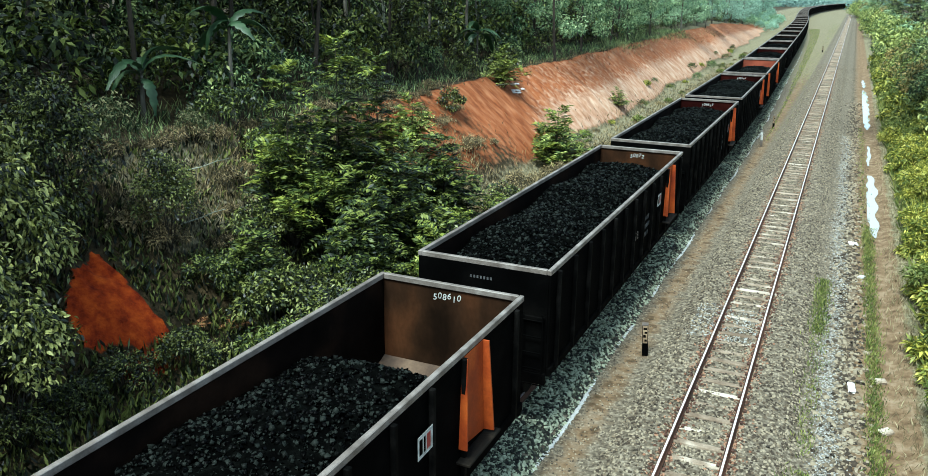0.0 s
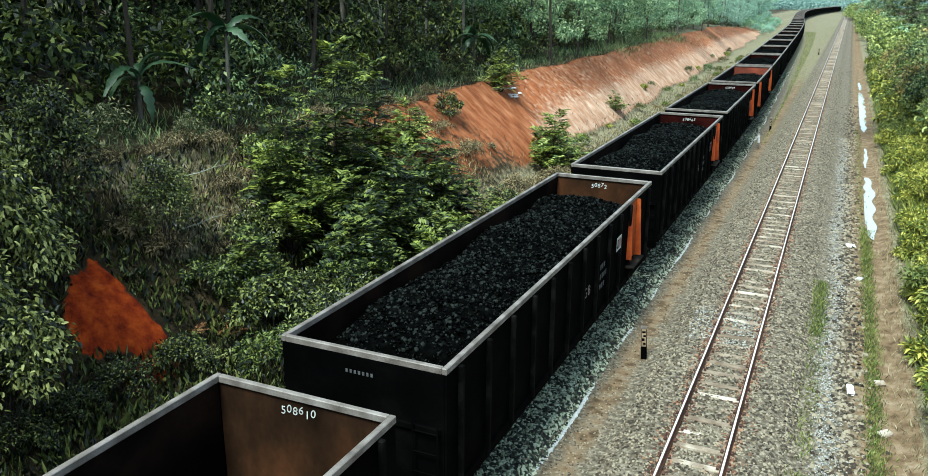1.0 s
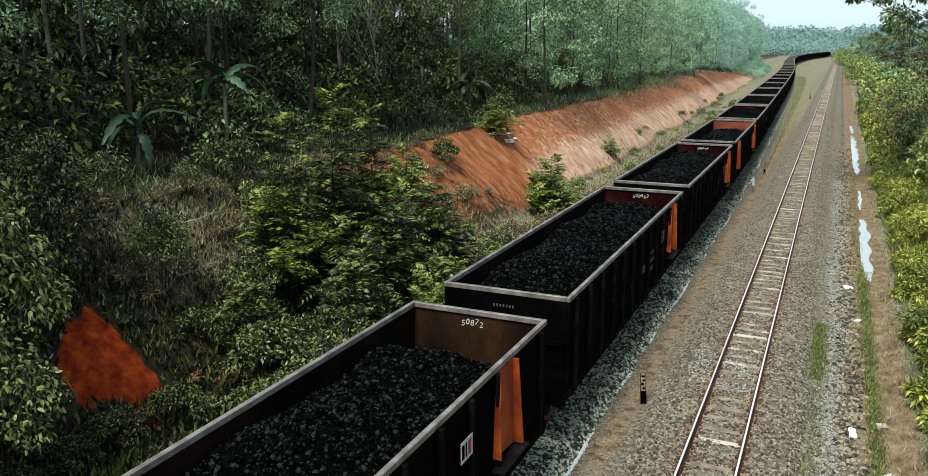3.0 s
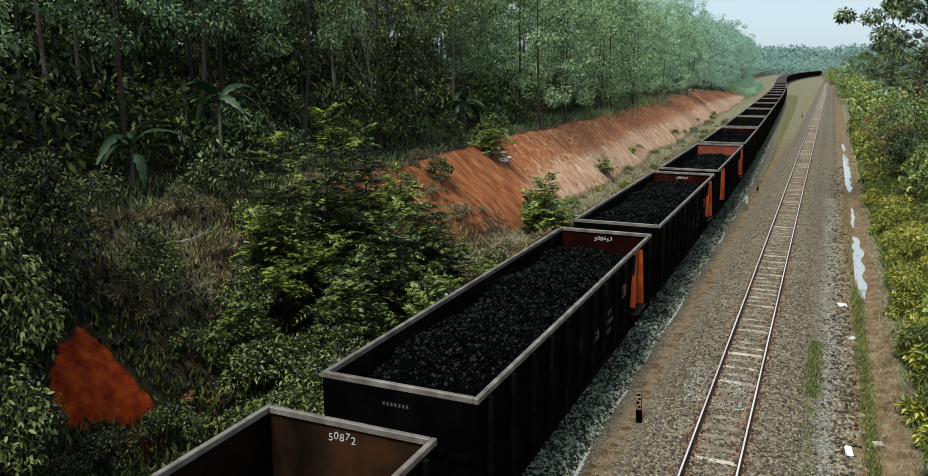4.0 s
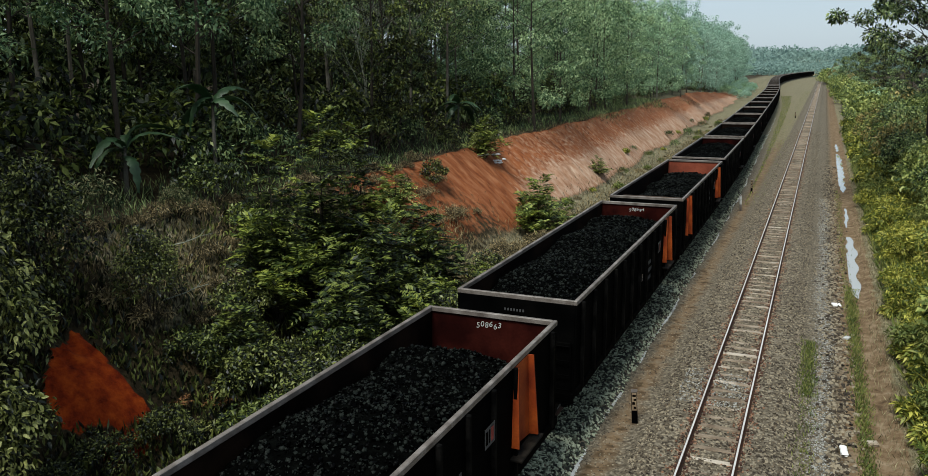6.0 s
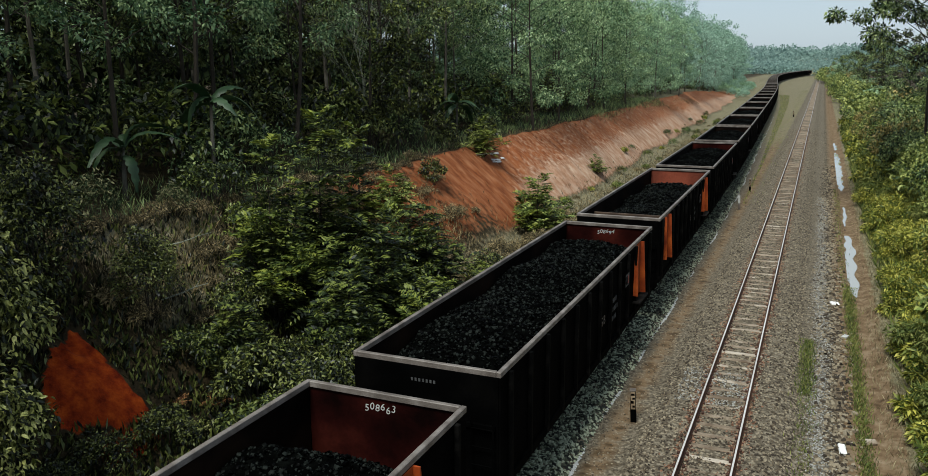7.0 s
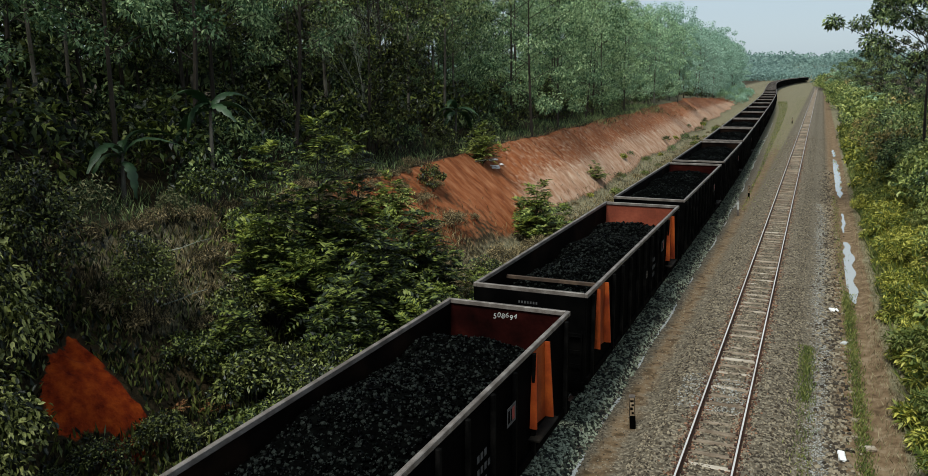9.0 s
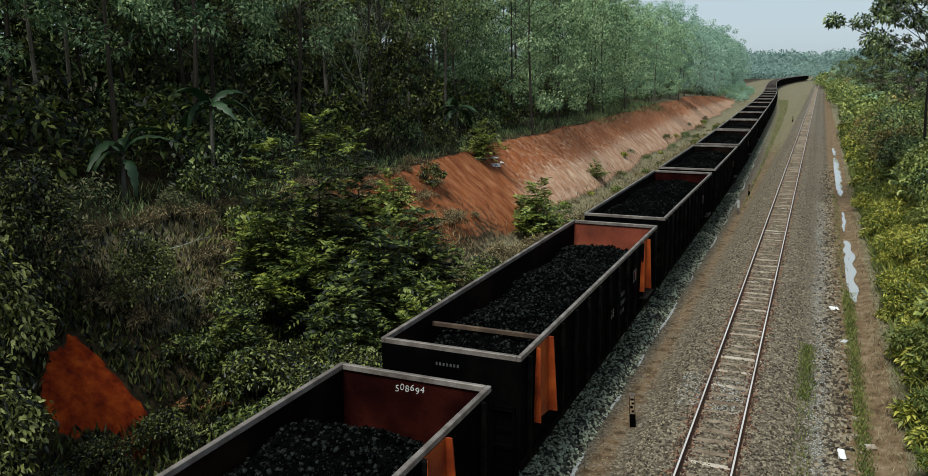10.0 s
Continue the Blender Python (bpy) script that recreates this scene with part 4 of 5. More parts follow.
def scatter(x0, x1, y0, y1, step_x, step_y, s0, s1, follow=True):
    spots = []
    y = y0
    while y < y1:
        x = x0
        while x < x1:
            xx, yy = x + R.uniform(-0.45, 0.45) * step_x, y + R.uniform(-0.45, 0.45) * step_y
            if follow:
                xx += float(shift(yy))
            spots.append((xx, yy, R.uniform(s0, s1), R.uniform(0, 360)))
            x += step_x
        y += step_y
    return spots


def joined(name, label, category, spots, sources):
    """Growth past counting, in one mesh: the sources' crowns set on all spots."""
    vs, qs, slots, mats, count = [], [], [], [], 0
    crowns = []
    for src in sources:
        me = [c for c in src.children if c.name.startswith("crown")][0].data
        co = np.empty(len(me.vertices) * 3, np.float32)
        me.vertices.foreach_get("co", co)
        if me.materials[0] not in mats:
            mats.append(me.materials[0])
        crowns.append((co.reshape(-1, 3), mats.index(me.materials[0])))
    for i, (x, y, s, turn) in enumerate(spots):
        co, slot = crowns[i % len(crowns)]
        c, d = math.cos(radians(turn)), math.sin(radians(turn))
        p = co @ np.array([[c, d, 0], [-d, c, 0], [0, 0, 1]]) * s + np.array([x, y, float(land(x, y)) - 0.06])
        q = np.arange(len(p)).reshape(-1, 4) + count
        vs.append(p)
        qs.append(q)
        slots.append(np.full(len(q), slot))
        count += len(p)
    return tagged(new(name, big_mesh(name, np.concatenate(vs), np.concatenate(qs), mats, np.concatenate(slots))), label, category, kind="stuff")


def coarse_crown(seed, height, width, size, mat, n, per):
    """Leaf mesh of a bush seen far off."""
    t = bush(seed, height, width, size, mat, "plain bush of the cutting", n, per)
    return t


def used_up(sources):
    """Takes away source plants that only served for joined growth."""
    for s in sources:
        for c in list(s.children):
            bpy.data.objects.remove(c)
        bpy.data.objects.remove(s)


def deal(spots, sources):
    R.shuffle(spots)
    for i, src in enumerate(sources):
        got = spots[i::len(sources)]
        if got:
            place(src, got)


# wood on the high bank
near_trees = [forest_tree(21 + i, 14.0 + (i % 3), 150, 0.21, ("leaf_forest", "leaf_soft", "leaf_forest", "leaf_feather")[i], ("tall slim tree with dull green crown in the wood", "tall slim tree with soft green crown in the wood", "slender leaning tree with loose green crown", "slim tree with fresh yellowish green crown")[i], (0.3, 0.34, 0.4, 0.26)[i], 1.05, 38, ("bark_dark", "bark_dark", "bark", "bark_dark")[i]) for i in range(4)]
# The singly listed trees are added out of sight to shade the near bank.
deal(scatter(-32, -19.8, 15, 60, 4.4, 3.9, 0.8, 1.15) + [(-12, 3.2, 1.0, 10), (-16, 5.6, 1.05, 80), (-20, 8.4, 1.0, 150), (-24, 11.0, 1.0, 220), (-14, -1.5, 1.1, 40), (-18.5, 1.5, 1.1, 300), (-9.5, -1.0, 0.9, 190)], near_trees)
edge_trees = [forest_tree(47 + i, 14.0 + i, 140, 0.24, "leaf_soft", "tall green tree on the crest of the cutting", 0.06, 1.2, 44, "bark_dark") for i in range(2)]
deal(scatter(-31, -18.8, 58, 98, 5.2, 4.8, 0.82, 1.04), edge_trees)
# From here on the trees carry haze in their leaf colour.
mid_trees = [forest_tree(44 + i, 14.0 + i, 130, 0.27, "leaf_mid", "tall green tree beside the line, slight haze in its leaf colour", 0.05, 1.2, 46, "bark") for i in range(2)]
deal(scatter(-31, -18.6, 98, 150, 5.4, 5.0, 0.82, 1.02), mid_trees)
far_trees = [forest_tree(41 + i, 14.0 + i, 70, 0.36, "leaf_far", "tall green tree in the wood beside the line, haze in its leaf colour", 0.05, 1.2, 42) for i in range(3)]
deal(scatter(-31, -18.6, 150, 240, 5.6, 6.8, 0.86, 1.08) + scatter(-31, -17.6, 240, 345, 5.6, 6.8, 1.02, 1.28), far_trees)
# Half take the darkest leaves, standing for shade inside the wood.
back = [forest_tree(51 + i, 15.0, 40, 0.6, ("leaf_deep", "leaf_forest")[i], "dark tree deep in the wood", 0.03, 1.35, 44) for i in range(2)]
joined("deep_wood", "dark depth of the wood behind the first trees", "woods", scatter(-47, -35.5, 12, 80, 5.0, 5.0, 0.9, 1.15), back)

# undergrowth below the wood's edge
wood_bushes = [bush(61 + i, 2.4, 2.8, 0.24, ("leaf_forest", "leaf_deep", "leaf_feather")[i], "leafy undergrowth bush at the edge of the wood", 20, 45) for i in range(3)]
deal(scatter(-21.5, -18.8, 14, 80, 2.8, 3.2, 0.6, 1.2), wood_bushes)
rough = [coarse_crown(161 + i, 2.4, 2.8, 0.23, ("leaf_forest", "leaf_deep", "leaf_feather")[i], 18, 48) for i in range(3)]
pale_rough = [coarse_crown(165 + i, 3.0, 3.4, 0.4, ("leaf_lime", "leaf_olive", "leaf_forest", "leaf_feather")[i], 16, 38) for i in range(4)]
# Crowns in the haze-paled colours, for the thicket far down the line.
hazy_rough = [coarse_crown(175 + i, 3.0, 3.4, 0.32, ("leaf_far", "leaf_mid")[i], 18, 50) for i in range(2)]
bank_rough = [coarse_crown(178 + i, 3.0, 3.4, 0.32, ("leaf_bank", "leaf_olive", "leaf_bank", "leaf_mid")[i], 16, 40) for i in range(4)]
lime_rough = [coarse_crown(171 + i, 1.2, 2.2, 0.36, ("leaf_lime", "grass")[i], 14, 34) for i in range(2)]
joined("wood_undergrowth", "tall undergrowth between the trunks of the wood", "undergrowth", scatter(-30, -22.5, 6, 112, 3.4, 3.0, 0.8, 1.7) + scatter(-40, -35, 6, 70, 5.0, 5.0, 2.2, 3.4) + scatter(-21, -18.2, 80, 240, 3.0, 3.6, 0.6, 1.3), rough)
crest_tree = forest_tree(57, 6.6, 190, 0.2, "leaf_deep", "small dark tree with a dense crown on the crest", 0.3, 1.15, 30, "bark_dark")
place(crest_tree, [(-20.2, 40.6, 1.0, 0)])
crest_bush = bush(58, 2.2, 2.4, 0.2, "leaf_deep", "dark bush hanging over the end of the clay slope", 20, 90)
place(crest_bush, [(-18.3, 48.6, 0.85, 0), (-18.9, 44.5, 0.6, 90), (-16.2, 37.0, 0.6, 200)])
# banana plants
for bx, by, bh, bs in ((-20.0, 25.0, 3.9, 1), (-21.4, 21.8, 1.9, 2), (-20.5, 49.5, 2.6, 4)):
    banana_plant(bx, by, bh, bs)

# shrubs on the near bank
shrubs = [feather_shrub(81, 6.2, 4.4, "tall feathery shrub with yellow-green tips on the bank", "leaf_feather", 10), feather_shrub(82, 3.8, 3.8, "spreading feathery shrub with tiered leaves", "leaf_feather", 9, False), feather_shrub(83, 2.4, 3.2, "young feathery shrub on the slope", "leaf_bank", 7)]
place(shrubs[0], [(-14.0, 23.4, 1.05, 20), (-14.0, 26.0, 0.95, 200), (-14.2, 20.8, 0.9, 120)])
place(shrubs[1], [(-13.0, 29.0, 0.9, 20), (-12.2, 21.6, 1.0, 210), (-11.6, 23.8, 1.0, 90), (-12.0, 27.6, 1.0, 140), (-13.2, 17.8, 0.7, 60), (-11.0, 20.2, 0.8, 30)])
place(shrubs[2], [(-12.4, 42.5, 1.15, 40), (-13.0, 44.5, 1.1, 160), (-15.5, 31.5, 0.9, 0), (-17.6, 47.0, 0.9, 250), (-10.4, 25.8, 0.7, 90), (-14.0, 62.0, 0.55, 10), (-9.4, 22.0, 0.8, 10), (-10.2, 29.4, 0.6, 70)])
# Mostly the dark leaf colour, which carries the low bank's shade.
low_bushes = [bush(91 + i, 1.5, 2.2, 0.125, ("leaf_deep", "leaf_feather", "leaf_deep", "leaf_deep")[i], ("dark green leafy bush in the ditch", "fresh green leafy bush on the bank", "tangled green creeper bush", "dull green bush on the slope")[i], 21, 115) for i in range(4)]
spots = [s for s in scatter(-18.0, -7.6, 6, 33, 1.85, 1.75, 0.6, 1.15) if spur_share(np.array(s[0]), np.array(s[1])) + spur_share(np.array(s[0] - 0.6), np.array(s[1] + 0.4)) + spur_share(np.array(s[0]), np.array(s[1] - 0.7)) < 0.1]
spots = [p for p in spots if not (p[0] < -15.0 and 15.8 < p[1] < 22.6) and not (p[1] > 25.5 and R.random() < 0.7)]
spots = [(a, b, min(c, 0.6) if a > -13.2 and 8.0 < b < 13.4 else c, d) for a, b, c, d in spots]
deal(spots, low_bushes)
broad = bush(97, 5.2, 3.4, 0.17, "leaf_fresh", "broad-leaved young tree with yellow-green leaves", 46, 120, 0.46, True)
place(broad, [(-14.7, 10.5, 0.92, 0), (-13.2, 9.5, 0.75, 120), (-16.0, 10.2, 1.05, 250)])
dark_bush = bush(99, 4.0, 2.4, 0.13, "leaf_deep", "tall dark green bush above the bare clay", 32, 210)
place(dark_bush, [(-16.6, 14.0, 1.0, 0), (-16.4, 11.6, 0.9, 90), (-15.4, 16.6, 0.7, 200)])
dry = bush(98, 0.8, 1.8, 0.2, "leaf_dry", "dry brown scrub on the slope", 16, 90, 0.16)
place(dry, [s for s in scatter(-17.8, -14.0, 16.5, 40, 1.4, 1.6, 0.35, 0.8)] + scatter(-12.6, -8.5, 30, 48, 1.5, 2.2, 0.5, 1.0))

joined("toe_weeds", "small weeds and seedlings at the foot of the clay slope", "weeds", scatter(-13.2, -9.0, 48, 150, 2.2, 3.8, 0.2, 0.5), rough + [dry, dry, dry] + lime_rough)
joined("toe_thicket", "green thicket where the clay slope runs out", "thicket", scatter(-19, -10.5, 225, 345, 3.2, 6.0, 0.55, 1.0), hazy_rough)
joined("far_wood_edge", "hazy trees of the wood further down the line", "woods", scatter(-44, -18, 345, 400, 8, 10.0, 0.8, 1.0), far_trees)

# growth along the other side of the empty track
bank = [bush(111 + i, 1.2, 2.2, 0.21, ("leaf_lime", "grass", "leaf_lime")[i], "bright yellow-green creeper on the bank", 17, 110, 0.24) for i in range(3)]
deal(scatter(5.8, 8.4, 14, 60, 1.3, 1.7, 0.65, 1.05, False), bank)
deal(scatter(5.1, 5.9, 20, 62, 0.8, 1.5, 0.35, 0.6, False), [bush(117, 1.2, 2.2, 0.4, "leaf_lime", "low yellow-green creeper by the ditch", 16, 70, 0.3)])
joined("bank_creeper", "bright creeper covering the bank further on", "creeper", scatter(5.7, 8.6, 60, 130, 1.4, 2.0, 0.6, 0.95, False), lime_rough)
tall_bank = [bush(121 + i, 3.4, 3.6, 0.2, ("leaf_forest", "leaf_olive", "leaf_bank", "leaf_bank")[i], ("dense green bush on the bank", "olive and brown-tipped bush on the bank", "dull green tall bush on the bank", "tall fresh green bush on the bank")[i], 26, 130) for i in range(4)]
deal(scatter(7.9, 13, 18, 100, 2.3, 3.0, 0.75, 1.3, False), tall_bank)
joined("bank_thicket", "thicket along the far stretch of the line", "thicket", scatter(7.2, 11, 100, 200, 2.8, 4.0, 0.9, 1.5, False) + scatter(6.4, 11, 200, 340, 2.8, 4.4, 0.9, 1.6, False) + scatter(3.5, 9.5, 380, 470, 3.2, 5.0, 1.2, 2.2, False), bank_rough)
used_up(rough + pale_rough + lime_rough + hazy_rough + bank_rough + back)
right_trees = [forest_tree(131 + i, 11.0, 120, 0.32, ("leaf_forest", "leaf_deep")[i], "leafy tree above the bank", 0.2, 1.7, 34, "bark_dark") for i in range(2)]
deal([(12.5, 40, 1.0, 0), (11.5, 52, 0.95, 70), (13.5, 75, 1.0, 30), (12.5, 92, 0.85, 10), (11.5, 115, 0.8, 200), (11, 140, 0.8, 90), (11, 170, 0.8, 40), (10.5, 205, 0.85, 120), (9.5, 245, 0.9, 0), (9, 290, 0.9, 60), (13, 130, 1, 5), (12, 190, 1, 15)], right_trees)
big = forest_tree(141, 14.5, 320, 0.24, "leaf_forest", "big spreading tree with dark airy crown", 0.52, 1.6, 60, "bark_dark")
place(big, [(8.0, 56.0, 1.0, 0), (10.6, 50.0, 0.95, 140)])


def bare_tree(x, y, height, seed):
    """Leafless tree: a pale leaning trunk that forks into fine upright twigs."""
    rng = np.random.default_rng(seed)
    limbs = []

    def fork(p, d, length, r, level):
        e = p + d * length
        limbs.append((p, e, r, r * 0.6))
        if level < 4:
            for _ in range(3 if level else 4):
                turn = Vector(rng.normal(size=3)) * (0.42 - 0.03 * level)
                nd = (d + turn + Vector((0, 0, 0.22))).normalized()
                fork(p.lerp(e, 0.65 + 0.35 * rng.random()), nd, length * (0.55 + 0.2 * rng.random()), r * 0.55, level + 1)

    fork(Vector((0, 0, -0.1)), Vector((0.06, 0, 1)).normalized(), height * 0.5, 0.07, 0)
    t = tagged(new("tree"), "leafless tree with fine bleached twigs at the wood's edge", "tree", "trees of the wood")
    t.matrix_basis = pose(x, y, float(land(x, y)))
    child("trunk", limb_mesh("trunk", limbs, "twig", 4), t)


bare_tree(-22.2, 40.2, 8.6, 5)
bare_tree(-24.6, 46.5, 8.8, 8)


def rosette(x, y, size, mat, label, seed, n=16):
    """A tuft of arching feathered leaves from one root."""
    rng = np.random.default_rng(seed)
    a = np.arange(n) * 2.4 + rng.random(n)
    d = unit(np.column_stack([np.cos(a), np.sin(a), 0.5 + 0.7 * rng.random(n)]))
    v, q = fronds(rng, np.zeros((n, 3)), d, size * (0.6 + 0.5 * rng.random(n)), 9, 0.14 * size + 0.04, 0.3)
    t = tagged(new("fern", big_mesh("fern", v, q, [mat])), label, "fern")
    t.matrix_basis = pose(x, y, float(land(x, y)) + 0.04)


rosette(-13.6, 15.5, 0.55, "leaf_rust", "withered rust-brown fern in the undergrowth", 1)
rosette(-13.0, 16.4, 0.6, "leaf_rust", "withered rust-brown fern in the undergrowth", 2)
rosette(-12.4, 14.9, 0.6, "leaf_fresh", "fresh green fern in the ditch", 3)
rosette(-9.8, 25.4, 0.9, "leaf_fresh", "pale yellow-green fern beside the train", 4, 9)
rosette(-11.2, 21.0, 0.9, "leaf_bank", "bright green fern beside the train", 5)
rosette(-10.4, 23.0, 0.8, "leaf_bank", "bright green fern beside the train", 6)
pale_bush = bush(101, 2.3, 2.2, 0.2, "leaf_pale", "bush with pale grey-green and withered leaves", 20, 70, 0.26)
place(pale_bush, [(-18.4, 17.6, 0.8, 0), (-17.9, 20.6, 0.5, 80)])


def stick(x, y, z, length, turn, tilt, seed):
    """A fallen bent branch with two side twigs."""
    rng = random.Random(seed)
    ob = tagged(new("branch"), "fallen bleached branch on the slope", "branch")
    ob.matrix_basis = pose(x, y, float(land(x, y)) + z, 0, tilt, turn)
    d, ring, verts, quads = Vector((1, 0, 0)), 6, [], []
    p = Vector((0, 0, 0))
    for i in range(5):
        r = 0.028 - 0.005 * i
        verts += [(p.x, p.y + r * math.cos(k * 6.283 / ring), p.z + r * math.sin(k * 6.283 / ring)) for k in range(ring)]
        if i:
            quads += [((i - 1) * ring + k, (i - 1) * ring + (k + 1) % ring, i * ring + (k + 1) % ring, i * ring + k) for k in range(ring)]
        if i in (2, 3):
            child("twig", limb_mesh("twig", [(p, p + Vector((0.25, rng.choice((-0.2, 0.2)), 0.12)), 0.01, 0.005)], "twig", 5), ob)
        p = p + (d + Vector((0, rng.uniform(-0.15, 0.15), rng.uniform(-0.1, 0.12)))) * length / 4
    quads += [tuple(range(ring)), tuple(4 * ring + k for k in range(ring))]
    child("stem", mesh_of("stem", verts, quads, "twig", True), ob)


stick(-14.3, 24.4, 0.05, 2.2, 75, -8, 1)
stick(-17.0, 18.6, 0.06, 1.8, 40, -16, 2)
stick(-15.8, 17.4, 0.06, 1.5, 60, -10, 3)
stick(-17.5, 45.8, 0.08, 2.4, 70, -5, 4)
stick(-16.6, 34.2, 0.06, 1.6, 120, 6, 5)


# ---------------------------------------------------------------- grass, stones, small things
def blades(name, label, category, spots, height, width, mat, seed):
    rng = np.random.default_rng(seed)
    p = np.asarray(spots, float)
    p = np.column_stack([p, land(p[:, 0], p[:, 1]) - 0.01])
    along = unit(np.column_stack([rng.normal(size=(len(p), 2)) * 0.45, np.ones(len(p))]))
    up = unit(rng.normal(size=(len(p), 3)))
    ln = height * (0.5 + rng.random(len(p)))
    v, q = leaves(p, along, up, ln, width * (0.6 + 0.8 * rng.random(len(p))), 0.1)
    return tagged(new(name, big_mesh(name, v, q, [mat])), label, category, kind="stuff")


g = np.random.default_rng(5)
strip = lambda n, x, sx, y0, y1: np.column_stack([x + g.normal(size=n) * sx, y0 + (y1 - y0) * g.random(n)])
blades("grass_strip", "thin green grass growing through gravel", "grass", np.concatenate([strip(1500, 1.95, 0.13, 23, 28), strip(500, 1.95, 0.14, 16, 23), strip(7000, 3.35, 0.12, 12, 36), strip(900, 3.2, 0.12, 36, 64), strip(900, 1.95, 0.2, 12, 15.5), strip(500, -2.2, 0.4, 55, 110), strip(2500, -3.0, 0.8, 90, 300)]), 0.13, 0.02, "grass", 2)
blades("dry_grass", "dry straw-coloured grass beside the ditch", "grass", np.concatenate([strip(5000, -9.0, 1.3, 26, 60), strip(4500, -16.4, 0.9, 15.8, 23), strip(6000, -12.5, 1.6, 26, 36), strip(15000, -11.3, 1.3, 32, 120), strip(2500, -18.6, 0.5, 34, 150)]), 0.3, 0.03, "leaf_dry", 3)
und = np.column_stack([-7.3 - 11.0 * g.random(34000), 5 + 23 * g.random(34000)])
und = und[(und[:, 1] < 27) & ~((und[:, 0] < -14.9) & (und[:, 1] > 15.8) & (und[:, 1] < 22.6) & (g.random(34000) < 0.6))]
und = und[spur_share(und[:, 0], und[:, 1]) < 0.15]
blades("undergrowth", "low green weeds and seedlings covering the bank", "weeds", und, 0.26, 0.075, "leaf_deep", 4)
blades("weeds", "tufts of long green grass at the wood's edge", "grass", np.column_stack([-18.4 - 4 * g.random(12000), 8 + 110 * g.random(12000)]), 0.5, 0.03, "leaf_forest", 6)
verge = np.column_stack([-6.2 + 3.9 * g.random(18000), 55 * 4.6 ** g.random(18000)])
verge[:, 0] += shift(verge[:, 1]) * 0.6
verge = verge[verge[:, 0] > np.interp(verge[:, 1], TABLE_Y, TABLE_X) + 2.2]
blades("verge_grass", "thin pale green grass between the two tracks", "grass", verge, 0.16, 0.05, "grass", 14)
blades("tall_grass", "tall yellow-green grass on the foot of the bank", "grass", np.column_stack([5.0 + 2.4 * g.random(20000), 13 * 6 ** g.random(20000)]), 0.6, 0.035, "leaf_lime", 15)
blades("straw_grass", "pale dry grass beside the ditch", "grass", np.concatenate([strip(11000, 4.75, 0.35, 11, 80), strip(1500, 4.2, 0.3, 12, 33)]), 0.2, 0.016, "straw_pale", 21)
blades("bank_grass", "bright grass at the foot of the bank", "grass", np.column_stack([4.6 + 2.2 * g.random(9000) ** 1.5, 10 + 110 * g.random(9000)]), 0.5, 0.05, "grass", 7)


def stones(name, label, x, y, z, size, mat, seed):
    rng = np.random.default_rng(seed)
    n = len(x)
    base = np.array([(-1, -1, -0.6), (1, -1, -0.6), (1, 1, -0.6), (-1, 1, -0.6), (-0.6, -0.6, 0.6), (0.6, -0.6, 0.6), (0.6, 0.6, 0.6), (-0.6, 0.6, 0.6)])
    v = base[None] * (1 + 0.35 * rng.normal(size=(n, 8, 3))) * (size * (0.55 + 0.8 * rng.random((n, 1, 1))))
    a = rng.random(n) * 6.28
    b = rng.normal(size=n) * 0.6
    ca, sa, cb, sb = np.cos(a), np.sin(a), np.cos(b), np.sin(b)
    vx = v[..., 0] * cb[:, None] + v[..., 2] * sb[:, None]
    vz = -v[..., 0] * sb[:, None] + v[..., 2] * cb[:, None]
    wx = vx * ca[:, None] - v[..., 1] * sa[:, None]
    wy = vx * sa[:, None] + v[..., 1] * ca[:, None]
    pos = np.stack([wx + x[:, None], wy + y[:, None], vz + z[:, None]], -1).reshape(-1, 3)
    q = np.array([(4, 5, 6, 7), (0, 1, 5, 4), (1, 2, 6, 5), (2, 3, 7, 6), (3, 0, 4, 7)])
    quads = (q[None] + 8 * np.arange(n)[:, None, None]).reshape(-1, 4)
    return tagged(new(name, big_mesh(name, pos, quads, [mat])), label, "gravel", kind="stuff")


def near_weighted(n, y0, y1, rng):
    """More pieces near the bridge than far off."""
    return y0 * (y1 / y0) ** rng.random(n)


n = 27000
y = near_weighted(n, 12, 120, g)
x = g.uniform(-1.75, 1.75, n)
x = np.where(g.random(n) < 0.15, g.uniform(1.5, 3.0, n), x)
stones("ballast", "pale brown ballast stones between worn rails", x, y, land(x, y) + 0.005, 0.024, "ballast", 8)
n = 20000
y = near_weighted(n, 12, 110, g)
x = np.interp(y, TABLE_Y, TABLE_X) + g.uniform(0.6, 1.62, n)
stones("ballast", "grey new ballast beside the train, shade in its dark tones", x, y, land(x, y) + 0.012, 0.036, "ballast_dark", 9)
n = 3500
y = near_weighted(n, 13, 60, g)
x = np.interp(y, TABLE_Y, TABLE_X) + 1.6 + 1.3 * g.random(n)
stones("grit", "brown grit scattered on the dirt strip", x, y, land(x, y) + 0.003, 0.016, "ballast", 13)
n = 6500
y = near_weighted(n, 13, 150, g)
keep = np.sin(y * 1.3) + np.sin(y * 0.47 + 1) + 0.9 > 0.1 + 0.9 * g.random(n)
y = y[keep]
x = np.interp(y, TABLE_Y, TABLE_X) + 1.62 + 0.05 * np.sin(y * 0.9) + g.normal(size=len(y)) * 0.018
stones("lime_line", "broken white lime line on the ballast edge", x, y, land(x, y) + 0.01, 0.018, "lime", 10)
n = 9000
y = near_weighted(n, 12, 120, g)
x = np.where(g.random(n) < 0.5, -0.57, 0.57) + g.normal(size=n) * 0.13
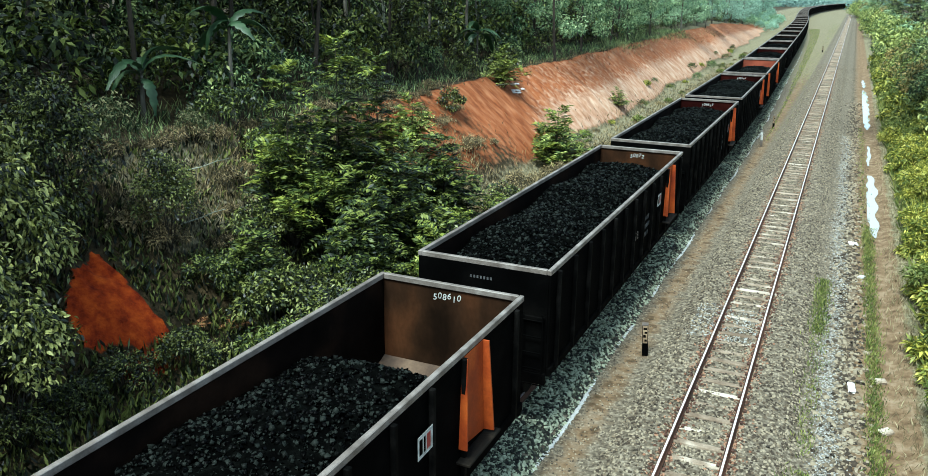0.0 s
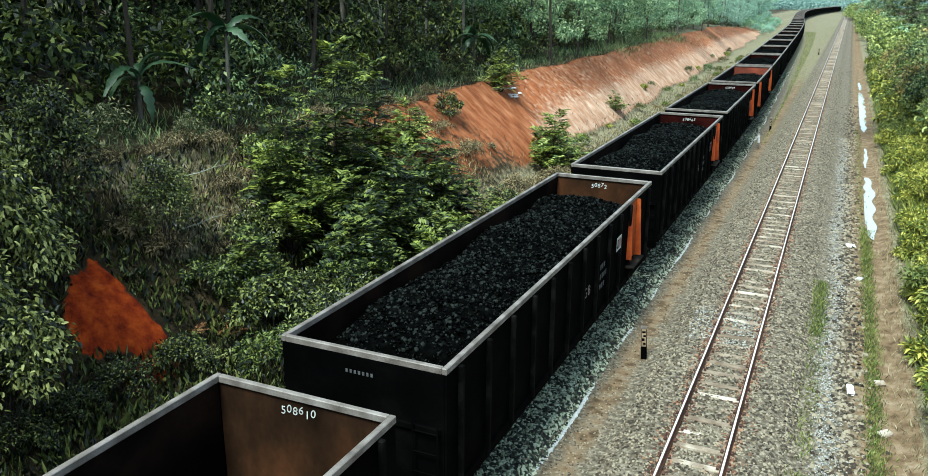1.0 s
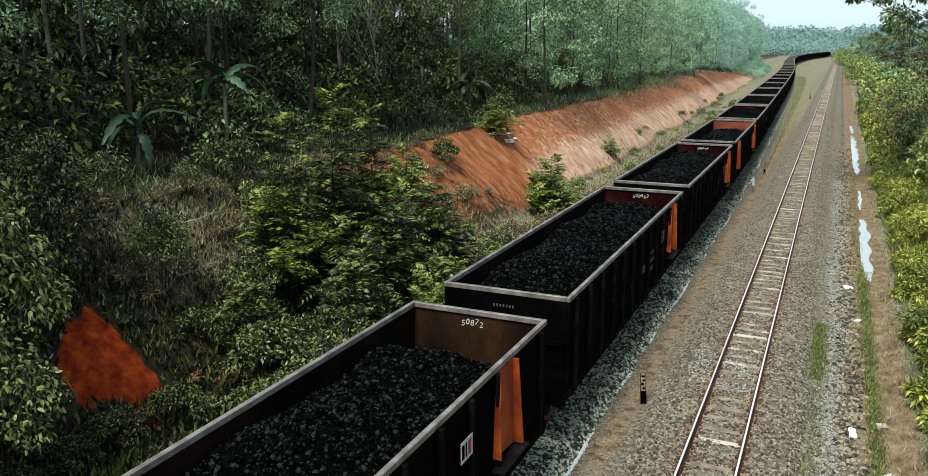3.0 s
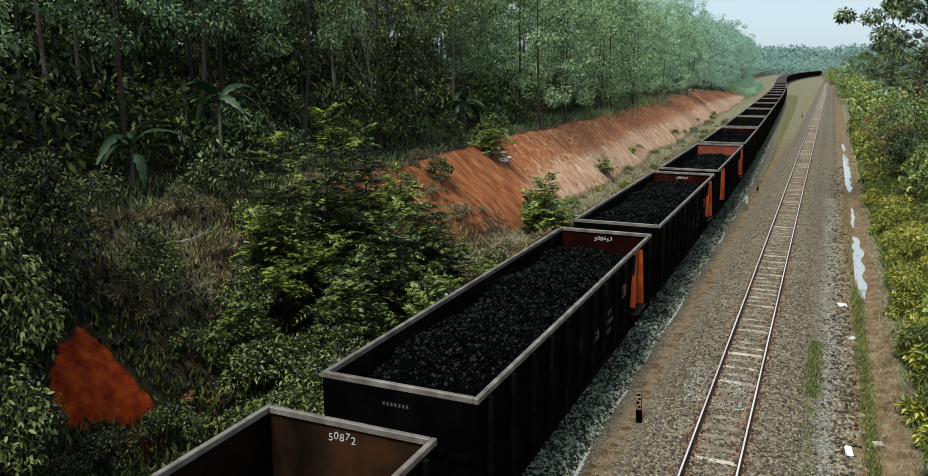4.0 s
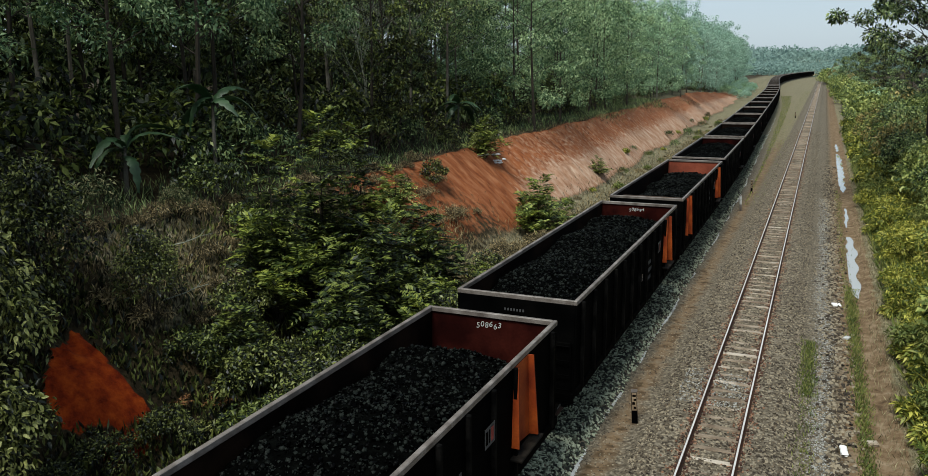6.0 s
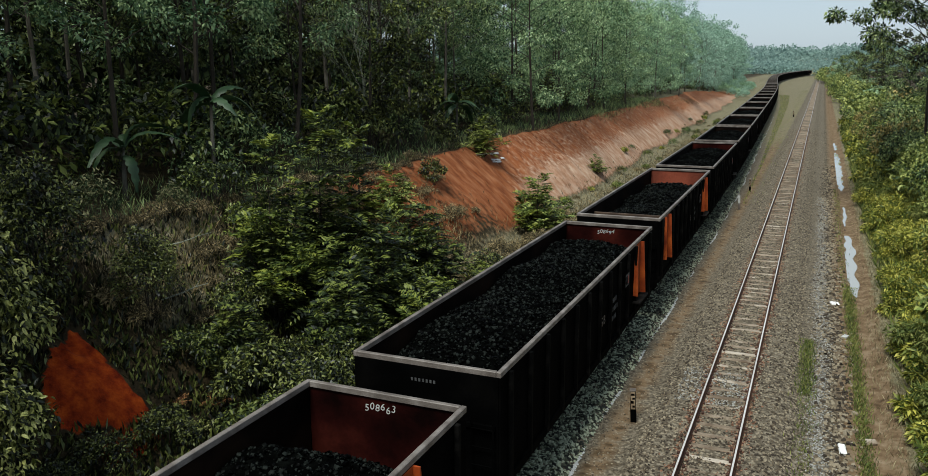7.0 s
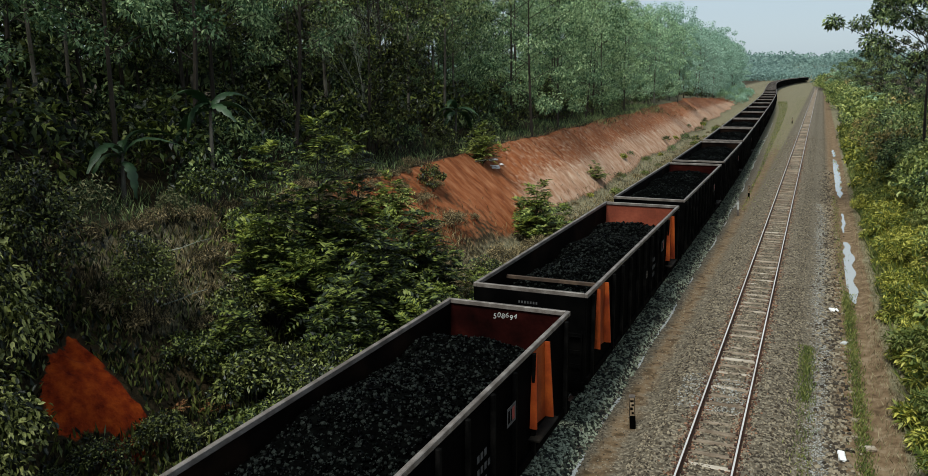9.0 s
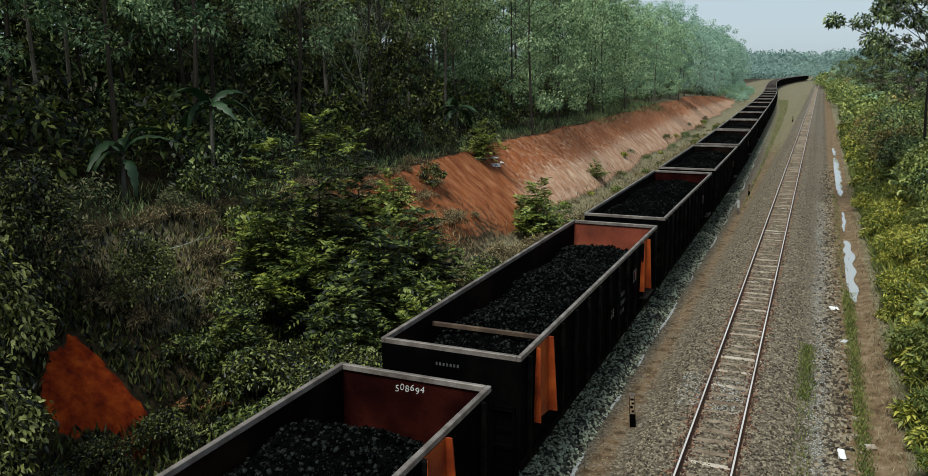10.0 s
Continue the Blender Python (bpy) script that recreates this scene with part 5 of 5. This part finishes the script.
stones("rusty_ballast", "rust-stained stones along both rails", x, y, land(x, y) + 0.006, 0.024, "rust_stone", 16)
n = 9000
y = near_weighted(n, 14, 60, g)
x = 2.35 + 0.17 * g.normal(size=n) + 0.08 * np.sin(y * 0.5)
stones("fine_gravel", "pale grey fine gravel along the path", x, y, land(x, y) + 0.002, 0.016, "pale_gravel", 17)
n = 700
y = g.uniform(20.8, 23.4, n)
x = g.uniform(-1.3, 0.5, n)
stones("spilt_gravel", "pale gravel spilt over the sleepers", x, y, land(x, y) + 0.008, 0.02, "pale_gravel", 18)


n = 2600
y = near_weighted(n, 13, 80, g)
x = 2.75 + 0.25 * g.normal(size=n)
stones("path_stones", "rough brown and grey stones along the path", x, y, land(x, y) + 0.01, 0.045, "ballast", 12)


def ditch_water():
    for y0, y1, w in ((34.5, 47.5, 0.24), (64, 92, 0.3), (94, 103, 0.16), (50, 57, 0.09)):
        ys = np.linspace(y0, y1, 60)
        e = np.sin(np.pi * (ys - y0) / (y1 - y0)) ** 0.4
        cx = 3.58 + 0.05 * np.sin(ys * 0.6)
        lo, hi = cx - w * e * (1 + 0.35 * np.sin(ys * 2.7)), cx + w * e * (1 + 0.35 * np.sin(ys * 1.9 + 1))
        z = -0.535
        v = np.concatenate([np.column_stack([lo, ys, np.full(60, z)]), np.column_stack([hi, ys, np.full(60, z)])])
        q = np.array([(i, 60 + i, 61 + i, i + 1) for i in range(59)])
        tagged(new("water", big_mesh("water", v, q, ["water"])), "still puddle in the ditch, pale sky reflection in its colour", "puddle", kind="structure")


ditch_water()


def marker_post(x, y, h, w, two_tone):
    p = tagged(new("marker_post"), "short marker post with dark foot and pale top" if two_tone else "short white marker post by the line", "post", "marker posts along the line")
    p.matrix_basis = pose(x, y, float(land(x, y)) - 0.02, 2, -3, 10)
    part("foot", boxes((-w / 2, w / 2, -w / 2, w / 2, -0.05, h * 0.42), bevel=0.008), "black" if two_tone else "rim", p)
    part("shaft", boxes((-w / 2, w / 2, -w / 2, w / 2, h * 0.42, h * 0.96), bevel=0.008), "wood" if two_tone else "chalk", p)
    if two_tone:
        for z0, z1, x0, x1 in ((0.84, 0.9, -0.3, 0.3), (0.72, 0.78, -0.1, 0.34), (0.6, 0.68, -0.34, 0.12), (0.48, 0.54, -0.1, 0.3)):
            part("number_bar", boxes((w * x0, w * x1, -w / 2 - 0.004, -w / 2, h * z0, h * z1)), "black", p, "dark bar of small figures")
        for e in (-1, 1):
            part("edge_band", boxes((e * w * 0.44 - 0.008, e * w * 0.44 + 0.008, -w / 2 - 0.003, -w / 2, h * 0.42, h * 0.96)), "steel", p, "dark strip along the edge")
    part("cap", boxes((-w / 2 - 0.004, w / 2 + 0.004, -w / 2 - 0.004, w / 2 + 0.004, h * 0.96, h), bevel=0.006), "rim", p, "pale cap")


marker_post(-2.1, 19.6, 0.92, 0.15, True)
marker_post(-2.5, 53.2, 1.0, 0.13, False)
marker_post(-2.45, 61.0, 1.0, 0.13, True)
marker_post(-2.3, 150.0, 1.1, 0.16, True)


def slab(x, y, lx, ly, h, turn, mat, label, category="stone"):
    bm = bmesh.new()
    box(bm, -lx / 2, lx / 2, -ly / 2, ly / 2, 0, h, min(lx, ly, h) * 0.3)
    rnd = random.Random(int(y * 100))
    for v in bm.verts:
        v.co.x += rnd.uniform(-0.08, 0.08) * lx
        v.co.y += rnd.uniform(-0.08, 0.08) * ly
    ob = new("stone", mesh_from(bm, mat))
    ob.matrix_basis = pose(x, y, float(land(x, y)) - 0.02, 0, 0, turn)
    tagged(ob, label, category)


slab(2.83, 19.9, 0.16, 0.5, 0.1, 4, "white", "white painted stone block beside the path")
slab(3.5, 20.8, 0.3, 0.2, 0.12, 20, "sleeper", "pale stone lying in the grass")
slab(3.55, 18.2, 0.32, 0.22, 0.1, 50, "sleeper", "pale stone lying in the grass")
slab(2.83, 33.0, 0.3, 0.4, 0.06, 10, "litter", "crumpled pale plastic sheet on gravel", "litter")
slab(3.1, 28.9, 0.3, 0.2, 0.08, 70, "lime", "pale stone on the path")
for i in range(26):
    a, b = R.uniform(2.4, 3.15), R.uniform(18, 50)
    slab(a, b, R.uniform(0.08, 0.2), R.uniform(0.06, 0.14), 0.06, R.uniform(0, 180), "ballast", "rough brown stone on the path")
for i in range(9):
    a, b = -17.6 + R.uniform(-0.5, 0.6), 48.5 + R.uniform(-1.0, 1.2)
    slab(a, b, R.uniform(0.2, 0.45), R.uniform(0.15, 0.3), 0.1, R.uniform(0, 180), "litter", "scrap of pale litter on the clay", "litter")


# wooded ridge far off, its haze put into the leaf colour
def ridge():
    rng = np.random.default_rng(33)
    near = np.column_stack([rng.uniform(-330, 230, 9000), 570 + 420 * rng.random(9000) ** 1.5])
    beyond = np.column_stack([rng.uniform(-700, 520, 5000), 980 + 620 * rng.random(5000)])
    line = np.interp(near[:, 1], TABLE_Y, TABLE_X)
    near = near[~((np.abs(near[:, 0] - line) < 9) & (near[:, 1] < 720))]
    crowns = []
    for p, lift, leaf in ((near, 7, 1.7), (beyond, 13, 4.0)):
        c = np.column_stack([p, land(p[:, 0], p[:, 1]) + rng.uniform(1, lift, len(p))])
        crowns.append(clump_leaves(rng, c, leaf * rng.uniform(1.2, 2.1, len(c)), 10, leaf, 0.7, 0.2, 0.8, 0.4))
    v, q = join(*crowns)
    tagged(new("far_woods", big_mesh("far_woods", v, q, ["far_wood"])), "wooded ridge closing the view far down the line, haze in its colour", "woods", kind="stuff")


ridge()


# ---------------------------------------------------------------- what moves
def turn_wheels(wg):
    for bogie in [c for c in wg.children if c.name.startswith("bogie")]:
        for ws in [c for c in bogie.children if c.name.startswith("wheelset")]:
            y = ws.matrix_basis.translation.y
            rows = [(i * 0.1, pose(0, y, 0.39, math.degrees((train_front(0) - train_front(i * 0.1)) / 0.39))) for i in range(101)]
            walk(ws, rows)


def motions():
    times = [i * 0.5 for i in range(21)]
    for n, ob, ld in TRAIN:
        rows = [(t, wagon_pose(n, t)) for t in times]
        walk(ob, rows)
        walk(ld, rows)
        if 0 <= n <= 4:
            turn_wheels(ob)


motions()
